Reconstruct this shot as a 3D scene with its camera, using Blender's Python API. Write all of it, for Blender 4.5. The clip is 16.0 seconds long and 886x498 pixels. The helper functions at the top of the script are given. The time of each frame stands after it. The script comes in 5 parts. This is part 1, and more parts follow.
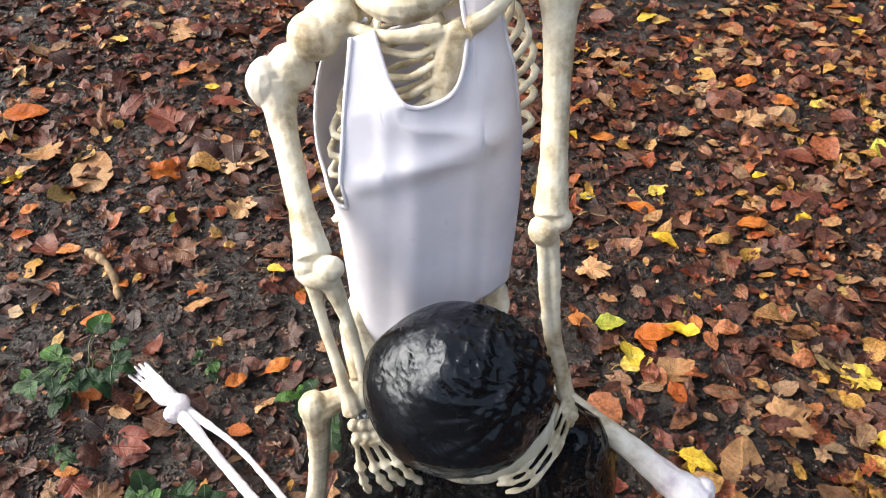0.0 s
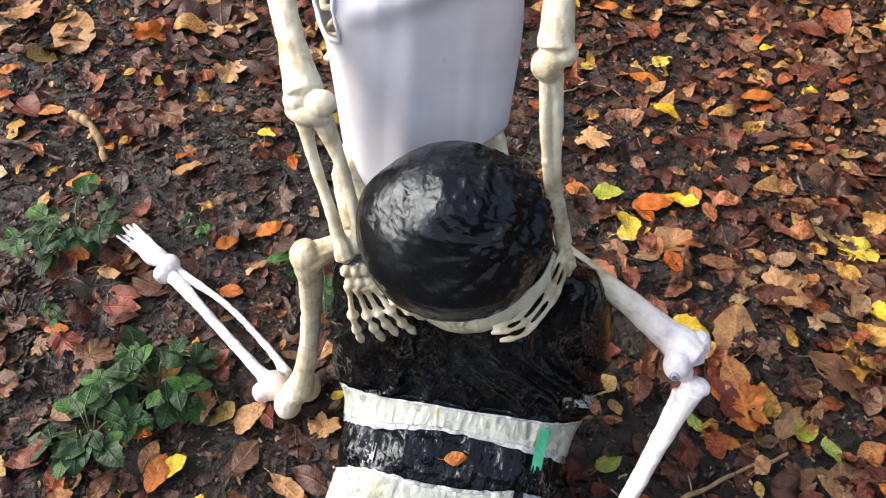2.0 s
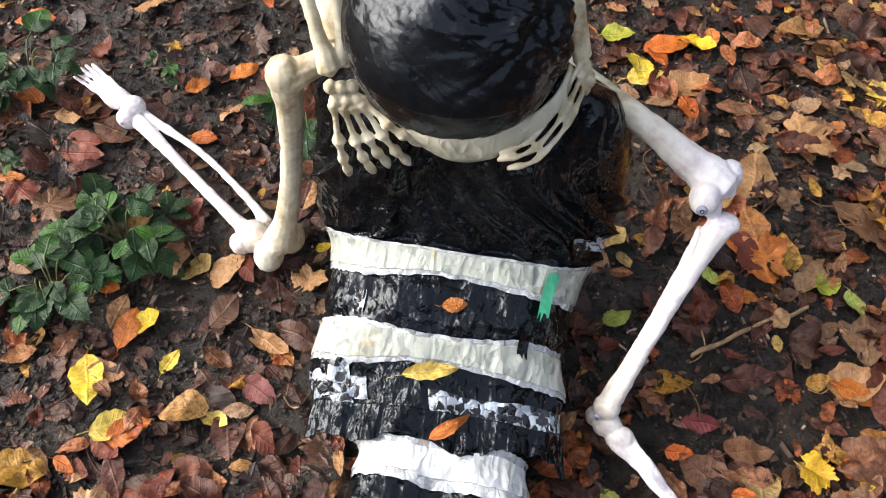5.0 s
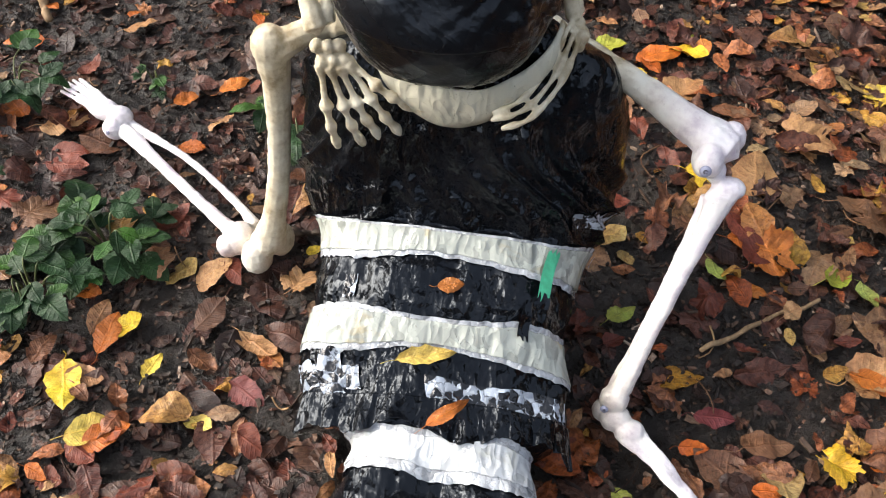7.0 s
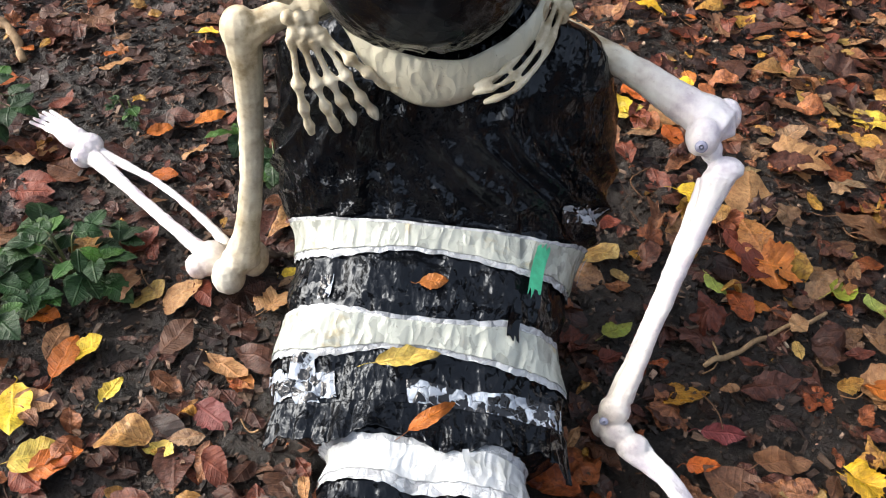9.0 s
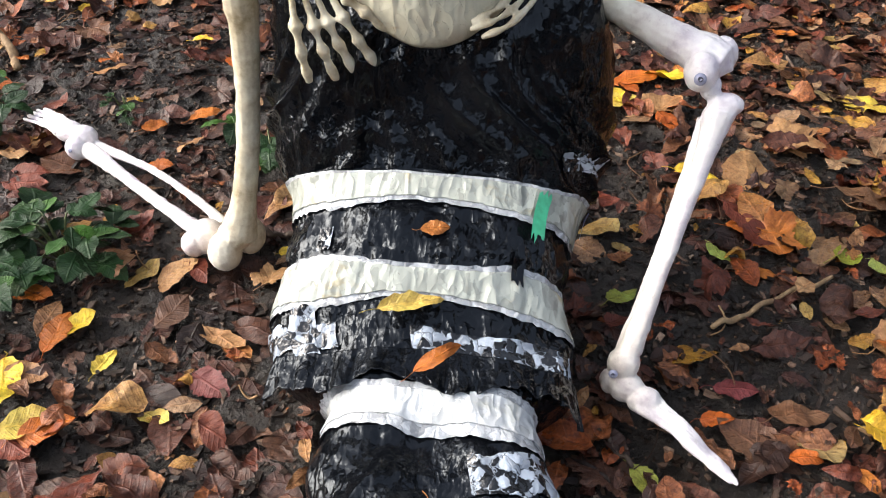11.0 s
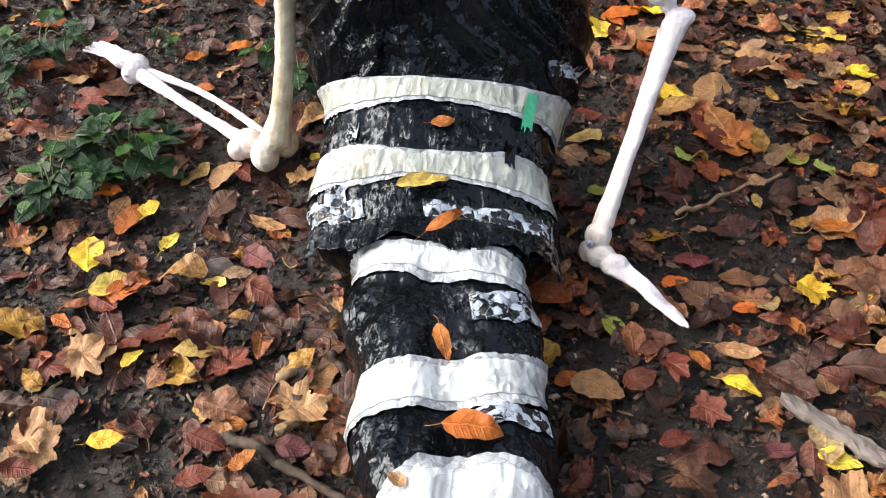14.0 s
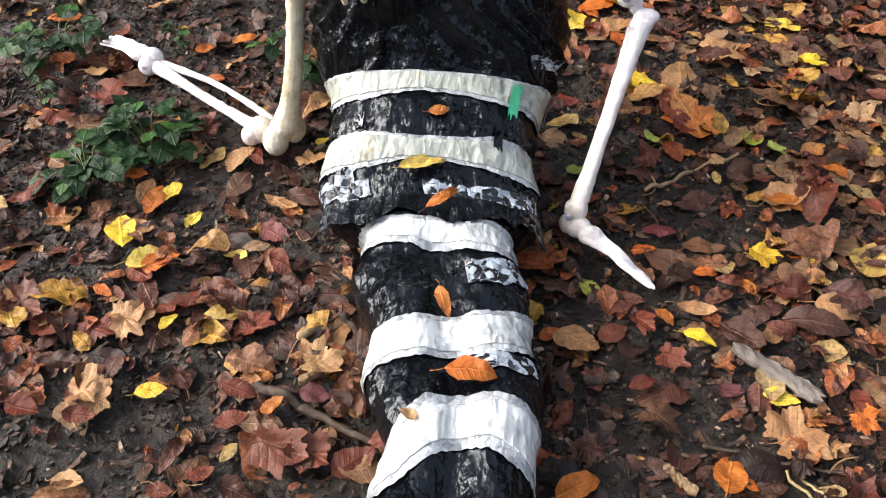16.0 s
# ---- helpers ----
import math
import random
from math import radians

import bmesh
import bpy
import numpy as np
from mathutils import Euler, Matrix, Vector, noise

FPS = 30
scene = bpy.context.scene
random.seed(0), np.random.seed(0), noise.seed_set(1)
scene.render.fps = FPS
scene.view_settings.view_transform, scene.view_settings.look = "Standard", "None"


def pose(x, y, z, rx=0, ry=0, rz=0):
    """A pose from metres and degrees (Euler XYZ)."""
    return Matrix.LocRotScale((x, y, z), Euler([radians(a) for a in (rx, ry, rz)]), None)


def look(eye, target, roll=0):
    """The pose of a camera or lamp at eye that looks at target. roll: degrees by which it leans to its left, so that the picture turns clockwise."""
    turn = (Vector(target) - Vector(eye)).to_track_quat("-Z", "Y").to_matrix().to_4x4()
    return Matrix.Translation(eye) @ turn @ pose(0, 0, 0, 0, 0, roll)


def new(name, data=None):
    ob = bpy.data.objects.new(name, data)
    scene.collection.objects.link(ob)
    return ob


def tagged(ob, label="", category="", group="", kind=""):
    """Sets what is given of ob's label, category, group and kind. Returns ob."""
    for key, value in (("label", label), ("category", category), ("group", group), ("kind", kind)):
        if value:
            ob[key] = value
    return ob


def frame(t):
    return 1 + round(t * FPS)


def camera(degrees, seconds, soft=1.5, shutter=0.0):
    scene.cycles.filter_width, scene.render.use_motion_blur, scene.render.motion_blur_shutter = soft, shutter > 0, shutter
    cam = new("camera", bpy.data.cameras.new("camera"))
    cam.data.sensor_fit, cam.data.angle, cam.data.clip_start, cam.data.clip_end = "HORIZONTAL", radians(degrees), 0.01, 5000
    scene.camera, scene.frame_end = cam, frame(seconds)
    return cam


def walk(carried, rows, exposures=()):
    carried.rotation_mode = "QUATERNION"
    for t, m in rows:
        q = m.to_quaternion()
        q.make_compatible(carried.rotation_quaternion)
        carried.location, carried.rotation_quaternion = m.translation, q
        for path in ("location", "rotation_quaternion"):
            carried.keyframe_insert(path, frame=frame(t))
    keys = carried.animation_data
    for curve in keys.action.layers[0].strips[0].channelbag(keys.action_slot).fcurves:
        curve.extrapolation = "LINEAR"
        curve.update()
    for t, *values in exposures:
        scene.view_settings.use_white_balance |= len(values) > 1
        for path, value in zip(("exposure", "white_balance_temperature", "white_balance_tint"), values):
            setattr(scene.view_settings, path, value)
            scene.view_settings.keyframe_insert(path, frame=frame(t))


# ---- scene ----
cam = camera(55.9, 16.0, soft=1.1)
PATH = [
    (0, (0.217, 0.192, 1.379), (0.017, 1.625, -0.002), 0.8),
    (0.5, (0.216, 0.187, 1.361), (0.023, 1.565, -0.075), 1.1),
    (1, (0.213, 0.179, 1.344), (0.033, 1.51, -0.138), 1.7),
    (1.5, (0.216, 0.169, 1.326), (0.051, 1.466, -0.187), 2.3),
    (2, (0.218, 0.167, 1.303), (0.064, 1.429, -0.241), 2.4),
    (2.5, (0.209, 0.176, 1.278), (0.063, 1.393, -0.302), 2.5),
    (3, (0.198, 0.183, 1.248), (0.065, 1.362, -0.362), 2.9),
    (3.5, (0.192, 0.193, 1.219), (0.075, 1.329, -0.423), 3.4),
    (4, (0.191, 0.192, 1.195), (0.093, 1.294, -0.471), 4.1),
    (4.5, (0.195, 0.189, 1.17), (0.106, 1.263, -0.515), 4.2),
    (5, (0.204, 0.178, 1.148), (0.121, 1.241, -0.543), 4.4),
    (5.2, (0.206, 0.169, 1.136), (0.123, 1.238, -0.552), 4.4),
    (7.5, (0.23, 0.087, 1.007), (0.125, 1.366, -0.527), 2.7),
    (8, (0.237, 0.075, 0.974), (0.136, 1.409, -0.513), 2.8),
    (10.5, (0.241, -0.002, 0.808), (0.141, 1.492, -0.518), 1.6),
    (11, (0.24, -0.029, 0.791), (0.143, 1.49, -0.506), 1.4),
    (11.5, (0.242, -0.061, 0.781), (0.15, 1.461, -0.513), 1.6),
    (12, (0.25, -0.101, 0.784), (0.151, 1.404, -0.529), 1.2),
    (12.5, (0.252, -0.14, 0.793), (0.14, 1.348, -0.539), 0.6),
    (13, (0.25, -0.172, 0.811), (0.136, 1.302, -0.537), 0.5),
    (13.5, (0.254, -0.214, 0.824), (0.151, 1.249, -0.535), 0.4),
    (14, (0.259, -0.257, 0.85), (0.148, 1.207, -0.508), 0.6),
    (14.5, (0.263, -0.298, 0.874), (0.147, 1.167, -0.483), 1.4),
    (15, (0.251, -0.33, 0.906), (0.144, 1.124, -0.463), 1.9),
    (15.5, (0.247, -0.36, 0.933), (0.161, 1.081, -0.452), 1.5),
    (16, (0.242, -0.38, 0.949), (0.181, 1.054, -0.443), 1.3),
]
EXPOSURES = [(0.0, 1.60), (2.0, 1.56), (16.0, 1.56)]
walk(cam, [(t, look(eye, target, roll)) for t, eye, target, roll in PATH], exposures=EXPOSURES)

# ---- light ----
world = bpy.data.worlds.new("overcast_sky")
scene.world = world
world.use_nodes = True
wn, wl = world.node_tree.nodes, world.node_tree.links
sky = wn.new("ShaderNodeTexSky")
sky.sky_type, sky.sun_disc = "NISHITA", False
sky.sun_elevation, sky.sun_rotation = radians(34), radians(-91)
sky.air_density, sky.dust_density = 1.0, 4.0
soft_sky = wn.new("ShaderNodeHueSaturation")
soft_sky.inputs["Saturation"].default_value = 0.55
wl.new(sky.outputs["Color"], soft_sky.inputs["Color"])
wl.new(soft_sky.outputs["Color"], wn["Background"].inputs["Color"])
wn["Background"].inputs["Strength"].default_value = 0.15
sun = new("sun", bpy.data.lights.new("sun", "SUN"))
sun.data.energy, sun.data.angle, sun.data.color = 0.62, radians(40), (1.0, 0.97, 0.93)
sun.matrix_world = look((-3.3, 0.72, 2.25), (0, 0.8, 0))


# ---- numeric helpers ----
def _hash(ix, iy, iz, seed):
    h = (ix * 374761393 + iy * 668265263 + iz * 2147483647 + seed * 974711) & 0xFFFFFFFF
    h = ((h ^ (h >> 13)) * 1274126177) & 0xFFFFFFFF
    return ((h ^ (h >> 16)) & 0xFFFF) / 32767.5 - 1.0


def fnoise(p, scale=1.0, seed=0):
    """Smooth value noise in -1..1 at an (n, 3) array of places."""
    q = np.asarray(p, float) * scale
    i = np.floor(q).astype(np.int64)
    f = q - i
    f = f * f * (3 - 2 * f)
    out = 0
    for dx in (0, 1):
        for dy in (0, 1):
            for dz in (0, 1):
                w = (f[:, 0] if dx else 1 - f[:, 0]) * (f[:, 1] if dy else 1 - f[:, 1]) * (f[:, 2] if dz else 1 - f[:, 2])
                out = out + w * _hash(i[:, 0] + dx, i[:, 1] + dy, i[:, 2] + dz, seed)
    return out


def fractal(p, scale, octaves=3, seed=0):
    return sum(fnoise(p, scale * 2 ** k, seed + k) / 2 ** k for k in range(octaves))


def crease(p, scale, seed=0):
    """Sharp ridges, 0..1, like folds in thin film."""
    return 1 - np.abs(fnoise(p, scale, seed)) ** 0.7


def smoothstep(a, b, x):
    t = np.clip((x - a) / (b - a), 0, 1)
    return t * t * (3 - 2 * t)


def spline(points, n):
    """n places along a smooth curve through the points (Catmull-Rom)."""
    p = np.asarray(points, float)
    p = np.vstack([2 * p[0] - p[1], p, 2 * p[-1] - p[-2]])
    s = np.linspace(0, len(p) - 3 - 1e-9, n)
    i = s.astype(int)
    t = (s - i)[:, None]
    a, b, c, d = p[i], p[i + 1], p[i + 2], p[i + 3]
    return 0.5 * (2 * b + (c - a) * t + (2 * a - 5 * b + 4 * c - d) * t ** 2 + (3 * b - a - 3 * c + d) * t ** 3)


def grid_faces(rows, cols, wrap=False):
    r, c = np.meshgrid(np.arange(rows - 1), np.arange(cols if wrap else cols - 1), indexing="ij")
    r, c = r.ravel(), c.ravel()
    d = (c + 1) % cols
    return np.stack([r * cols + c, r * cols + d, (r + 1) * cols + d, (r + 1) * cols + c], 1)


class Shape:
    """Collects vertices and faces of one mesh."""

    def __init__(self):
        self.v, self.f, self.n = [], [], 0

    def add(self, verts, faces):
        self.v.append(np.asarray(verts, float))
        self.f += [tuple(int(a) + self.n for a in q) for q in faces]
        self.n += len(verts)
        return self

    def tube(self, points, radii, n=14, seg=10, flat=1.0, up=(0, 0, 1)):
        """A rounded limb along a smooth curve; flat squeezes it along up."""
        c = spline(points, n)
        k = np.linspace(0, 1, len(radii))
        r = np.interp(np.linspace(0, 1, n), k, radii)
        t = np.gradient(c, axis=0)
        t /= np.linalg.norm(t, axis=1)[:, None] + 1e-9
        ref = np.array(up, float)
        if abs(np.dot(t.mean(0), ref)) > 0.85:
            ref = np.array((1.0, 0.2, 0.0))
        side = np.cross(t, ref)
        side /= np.linalg.norm(side, axis=1)[:, None] + 1e-9
        top = np.cross(side, t)
        a = np.linspace(0, 2 * np.pi, seg, endpoint=False)
        ring = (c[:, None] + r[:, None, None] * (np.cos(a)[None, :, None] * side[:, None] + flat * np.sin(a)[None, :, None] * top[:, None]))
        verts = np.vstack([ring.reshape(-1, 3), c[0] - t[0] * r[0] * 0.6, c[-1] + t[-1] * r[-1] * 0.6])
        faces = [tuple(q) for q in grid_faces(n, seg, True)]
        m = n * seg
        faces += [(m, (j + 1) % seg, j) for j in range(seg)]
        faces += [(m + 1, m - seg + j, m - seg + (j + 1) % seg) for j in range(seg)]
        return self.add(verts, faces)

    def blob(self, centre, size, turn=(0, 0, 0), rows=9, cols=12):
        """An ellipsoid with half-axes size."""
        th = np.linspace(0, np.pi, rows)
        ph = np.linspace(0, 2 * np.pi, cols, endpoint=False)
        p = np.array([(math.sin(t) * math.cos(u), math.sin(t) * math.sin(u), math.cos(t)) for t in th[1:-1] for u in ph] + [(0, 0, 1), (0, 0, -1)])
        m = np.array(Euler([radians(a) for a in turn]).to_matrix())
        p = (p * np.broadcast_to(size, 3)) @ m.T + np.array(centre)
        faces = [tuple(q) for q in grid_faces(rows - 2, cols, True)]
        k = (rows - 2) * cols
        faces += [(k, j, (j + 1) % cols) for j in range(cols)] + [(k + 1, k - cols + (j + 1) % cols, k - cols + j) for j in range(cols)]
        return self.add(p, faces)

    def mesh(self, name, material, smooth=True):
        me = bpy.data.meshes.new(name)
        me.from_pydata(np.vstack(self.v).tolist(), [], self.f)
        if material:
            me.materials.append(material)
        me.polygons.foreach_set("use_smooth", [smooth] * len(me.polygons))
        me.update()
        return me


def part(name, data, parent, label=""):
    """Links a mesh under a thing or under a part."""
    ob = new(name, data)
    ob.parent = parent
    return tagged(ob, label)


# ---- materials ----
def material(name, roughness=0.5, specular=0.5):
    m = bpy.data.materials.new(name)
    m.use_nodes = True
    b = m.node_tree.nodes["Principled BSDF"]
    b.inputs["Roughness"].default_value = roughness
    b.inputs["Specular IOR Level"].default_value = specular
    return m, m.node_tree.nodes, m.node_tree.links, b


def tex(nodes, links, kind, scale, detail=4.0, vector=None, rough=0.6, distort=0.0):
    n = nodes.new(kind)
    n.inputs["Scale"].default_value = scale
    if kind == "ShaderNodeTexNoise":
        n.inputs["Detail"].default_value, n.inputs["Roughness"].default_value = detail, rough
        n.inputs["Distortion"].default_value = distort
    if vector is not None:
        links.new(vector, n.inputs["Vector"])
    return n


def ramp(nodes, links, fac, stops):
    r = nodes.new("ShaderNodeValToRGB")
    e = r.color_ramp.elements
    while len(e) < len(stops):
        e.new(0.5)
    for k, (at, col) in zip(e, stops):
        k.position, k.color = at, (*col, 1) if len(col) == 3 else col
    links.new(fac, r.inputs["Fac"])
    return r


def blend(nodes, links, fac, a, b, mode="MIX"):
    """Mixes two colours; fac, a and b are sockets or values."""
    n = nodes.new("ShaderNodeMix")
    n.data_type, n.blend_type = "RGBA", mode
    for key, v in ((0, fac), (6, a), (7, b)):
        if hasattr(v, "links"):
            links.new(v, n.inputs[key])
        else:
            n.inputs[key].default_value = v if key == 0 else (*v, 1)
    return n.outputs[2]


def calc(nodes, links, op, a, b=0.0, c=0.0):
    n = nodes.new("ShaderNodeMath")
    n.operation = op
    for k, v in enumerate((a, b, c)):
        if hasattr(v, "links"):
            links.new(v, n.inputs[k])
        else:
            n.inputs[k].default_value = v
    return n.outputs[0]


def bumped(nodes, links, bsdf, height, strength, distance=0.002):
    n = nodes.new("ShaderNodeBump")
    n.inputs["Strength"].default_value, n.inputs["Distance"].default_value = strength, distance
    links.new(height, n.inputs["Height"])
    links.new(n.outputs["Normal"], bsdf.inputs["Normal"])
    return n


def soil_material():
    m, n, l, b = material("wet_soil", 0.6, 0.5)
    at = n.new("ShaderNodeNewGeometry").outputs["Position"]
    big = tex(n, l, "ShaderNodeTexNoise", 3.0, 5, at)
    mid = tex(n, l, "ShaderNodeTexNoise", 26.0, 6, at, 0.7)
    fine = tex(n, l, "ShaderNodeTexNoise", 260.0, 4, at, 0.7)
    col = ramp(n, l, mid.outputs["Fac"], [(0.3, (0.006, 0.0045, 0.0034)), (0.52, (0.019, 0.0138, 0.010)), (0.74, (0.055, 0.040, 0.030))]).outputs["Color"]
    pale = ramp(n, l, fine.outputs["Fac"], [(0.62, (0, 0, 0)), (0.75, (1, 1, 1))]).outputs["Color"]
    col = blend(n, l, calc(n, l, "MULTIPLY", pale, 0.6), col, (0.10, 0.075, 0.058))
    grey = ramp(n, l, big.outputs["Fac"], [(0.5, (0, 0, 0)), (0.7, (1, 1, 1))]).outputs["Color"]
    col = blend(n, l, calc(n, l, "MULTIPLY", grey, 0.25), col, (0.07, 0.06, 0.048))
    l.new(col, b.inputs["Base Color"])
    rough = ramp(n, l, mid.outputs["Fac"], [(0.35, (0.28,) * 3), (0.65, (0.60,) * 3)]).outputs["Color"]
    l.new(rough, b.inputs["Roughness"])
    h = calc(n, l, "ADD", calc(n, l, "MULTIPLY", fine.outputs["Fac"], 0.5), mid.outputs["Fac"])
    bumped(n, l, b, h, 1.0, 0.012)
    return m


def leaf_material(name, stops, island=False, roughness=0.42, decay=0.4):
    """Veined, blotched leaf whose colour runs over the stops from leaf to leaf."""
    m, n, l, b = material(name, roughness, 0.32)
    if island:
        rnd = n.new("ShaderNodeNewGeometry").outputs["Random Per Island"]
    else:
        rnd = n.new("ShaderNodeObjectInfo").outputs["Random"]
    at = n.new("ShaderNodeNewGeometry").outputs["Position"]
    base = ramp(n, l, rnd, stops).outputs["Color"]
    uv = n.new("ShaderNodeUVMap").outputs["UV"]
    s = n.new("ShaderNodeSeparateXYZ")
    l.new(uv, s.inputs[0])
    across = calc(n, l, "ABSOLUTE", s.outputs[1])
    ribs = calc(n, l, "SINE", calc(n, l, "MULTIPLY", calc(n, l, "SUBTRACT", s.outputs[0], calc(n, l, "MULTIPLY", across, 0.55)), 52.0))
    vein = calc(n, l, "POWER", calc(n, l, "MULTIPLY_ADD", ribs, 0.5, 0.5), 7.0)
    mid = calc(n, l, "SUBTRACT", 1.0, calc(n, l, "MULTIPLY", across, 28.0))
    mid.node.use_clamp = True
    vein = calc(n, l, "MAXIMUM", calc(n, l, "MULTIPLY", vein, 0.4), mid)
    blot = tex(n, l, "ShaderNodeTexNoise", 46.0, 8, at, 0.75)
    spot = ramp(n, l, blot.outputs["Fac"], [(0.42, (0, 0, 0)), (0.68, (1, 1, 1))]).outputs["Color"]
    col = blend(n, l, calc(n, l, "MULTIPLY", spot, 0.2 + 0.8 * decay), base, (0.42, 0.30, 0.24), "MULTIPLY")
    wide = tex(n, l, "ShaderNodeTexNoise", 13.0, 4, at, 0.6)
    patch = ramp(n, l, wide.outputs["Fac"], [(0.40, (0, 0, 0)), (0.60, (1, 1, 1))]).outputs["Color"]
    col = blend(n, l, calc(n, l, "MULTIPLY", patch, 0.5), col, (0.62, 0.44, 0.36), "MULTIPLY")
    fleck = tex(n, l, "ShaderNodeTexNoise", 150.0, 4, at, 0.7)
    rot = ramp(n, l, fleck.outputs["Fac"], [(0.40, (0.38, 0.30, 0.26)), (0.52, (1, 1, 1)), (0.68, (1.35, 1.25, 1.15))]).outputs["Color"]
    col = blend(n, l, decay, col, rot, "MULTIPLY")
    speck = tex(n, l, "ShaderNodeTexNoise", 420.0, 2, at)
    dots = ramp(n, l, speck.outputs["Fac"], [(0.66, (0, 0, 0)), (0.72, (1, 1, 1))]).outputs["Color"]
    col = blend(n, l, calc(n, l, "MULTIPLY", dots, 0.55), col, (0.05, 0.025, 0.012))
    col = blend(n, l, calc(n, l, "MULTIPLY", vein, 0.55), col, (1.45, 1.35, 1.25), "MULTIPLY")
    l.new(col, b.inputs["Base Color"])
    l.new(ramp(n, l, blot.outputs["Fac"], [(0.35, (roughness - 0.18,) * 3), (0.62, (roughness + 0.2,) * 3)]).outputs["Color"], b.inputs["Roughness"])
    h = calc(n, l, "ADD", calc(n, l, "ADD", calc(n, l, "MULTIPLY", vein, -0.4), blot.outputs["Fac"]), calc(n, l, "MULTIPLY", fleck.outputs["Fac"], 0.35))
    bumped(n, l, b, h, 0.8, 0.003)
    return m


def bone_material():
    m, n, l, b = material("weathered_bone_plastic", 0.42, 0.4)
    at = n.new("ShaderNodeNewGeometry").outputs["Position"]
    s = n.new("ShaderNodeSeparateXYZ")
    l.new(at, s.inputs[0])
    stain = tex(n, l, "ShaderNodeTexNoise", 22.0, 5, at, 0.65)
    grain = tex(n, l, "ShaderNodeTexNoise", 120.0, 5, at, 0.7)
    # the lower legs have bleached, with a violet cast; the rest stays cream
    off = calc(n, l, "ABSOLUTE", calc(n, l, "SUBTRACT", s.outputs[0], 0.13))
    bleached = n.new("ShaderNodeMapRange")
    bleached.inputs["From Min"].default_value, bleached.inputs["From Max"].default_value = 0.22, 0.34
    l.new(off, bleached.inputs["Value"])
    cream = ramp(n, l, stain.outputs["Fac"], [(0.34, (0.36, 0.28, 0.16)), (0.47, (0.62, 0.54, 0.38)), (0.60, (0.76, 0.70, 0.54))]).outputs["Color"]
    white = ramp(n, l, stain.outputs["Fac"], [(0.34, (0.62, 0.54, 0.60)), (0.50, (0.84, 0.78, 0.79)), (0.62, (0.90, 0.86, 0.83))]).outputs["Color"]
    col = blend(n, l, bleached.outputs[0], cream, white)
    dirt = ramp(n, l, grain.outputs["Fac"], [(0.60, (0, 0, 0)), (0.78, (1, 1, 1))]).outputs["Color"]
    col = blend(n, l, calc(n, l, "MULTIPLY", dirt, 0.5), col, (0.26, 0.20, 0.13))
    # the colour turns browner in the hollows, by pointiness
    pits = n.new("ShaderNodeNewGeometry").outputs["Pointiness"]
    hollows = ramp(n, l, pits, [(0.42, (1, 1, 1)), (0.495, (0, 0, 0))]).outputs["Color"]
    col = blend(n, l, calc(n, l, "MULTIPLY", hollows, 0.55), col, (0.25, 0.18, 0.10))
    l.new(col, b.inputs["Base Color"])
    bumped(n, l, b, calc(n, l, "ADD", grain.outputs["Fac"], stain.outputs["Fac"]), 0.25, 0.002)
    return m


def facets(nodes, links, at, scale, tilt):
    """Height in metres of small flat planes, each leaning its own way, as crumpled film has."""
    wob = tex(nodes, links, "ShaderNodeTexNoise", scale * 0.8, 2, at)
    v = tex(nodes, links, "ShaderNodeTexVoronoi", scale, vector=blend(nodes, links, 0.55 / scale, at, wob.outputs["Color"], "ADD"))
    v.inputs["Randomness"].default_value = 1.0

    def vec(op, a, b):
        n = nodes.new("ShaderNodeVectorMath")
        n.operation = op
        for k, x in enumerate((a, b)):
            if hasattr(x, "links"):
                links.new(x, n.inputs[k])
            else:
                n.inputs[k].default_value = x
        return n
    away = vec("SUBTRACT", at, v.outputs["Position"]).outputs[0]
    lean = vec("SUBTRACT", v.outputs["Color"], (0.5, 0.5, 0.5)).outputs[0]
    return calc(nodes, links, "MULTIPLY", vec("DOT_PRODUCT", away, lean).outputs["Value"], tilt)


def ridges(nodes, links, at, scale, width, distort=0.5):
    """Sloping planes that meet in sharp creases, 0..1."""
    n = tex(nodes, links, "ShaderNodeTexNoise", scale, 1.0, at, 0.5, distort)
    off = calc(nodes, links, "ABSOLUTE", calc(nodes, links, "SUBTRACT", n.outputs["Fac"], 0.5))
    r = calc(nodes, links, "SUBTRACT", 1.0, calc(nodes, links, "DIVIDE", off, width))
    r.node.use_clamp = True
    return r


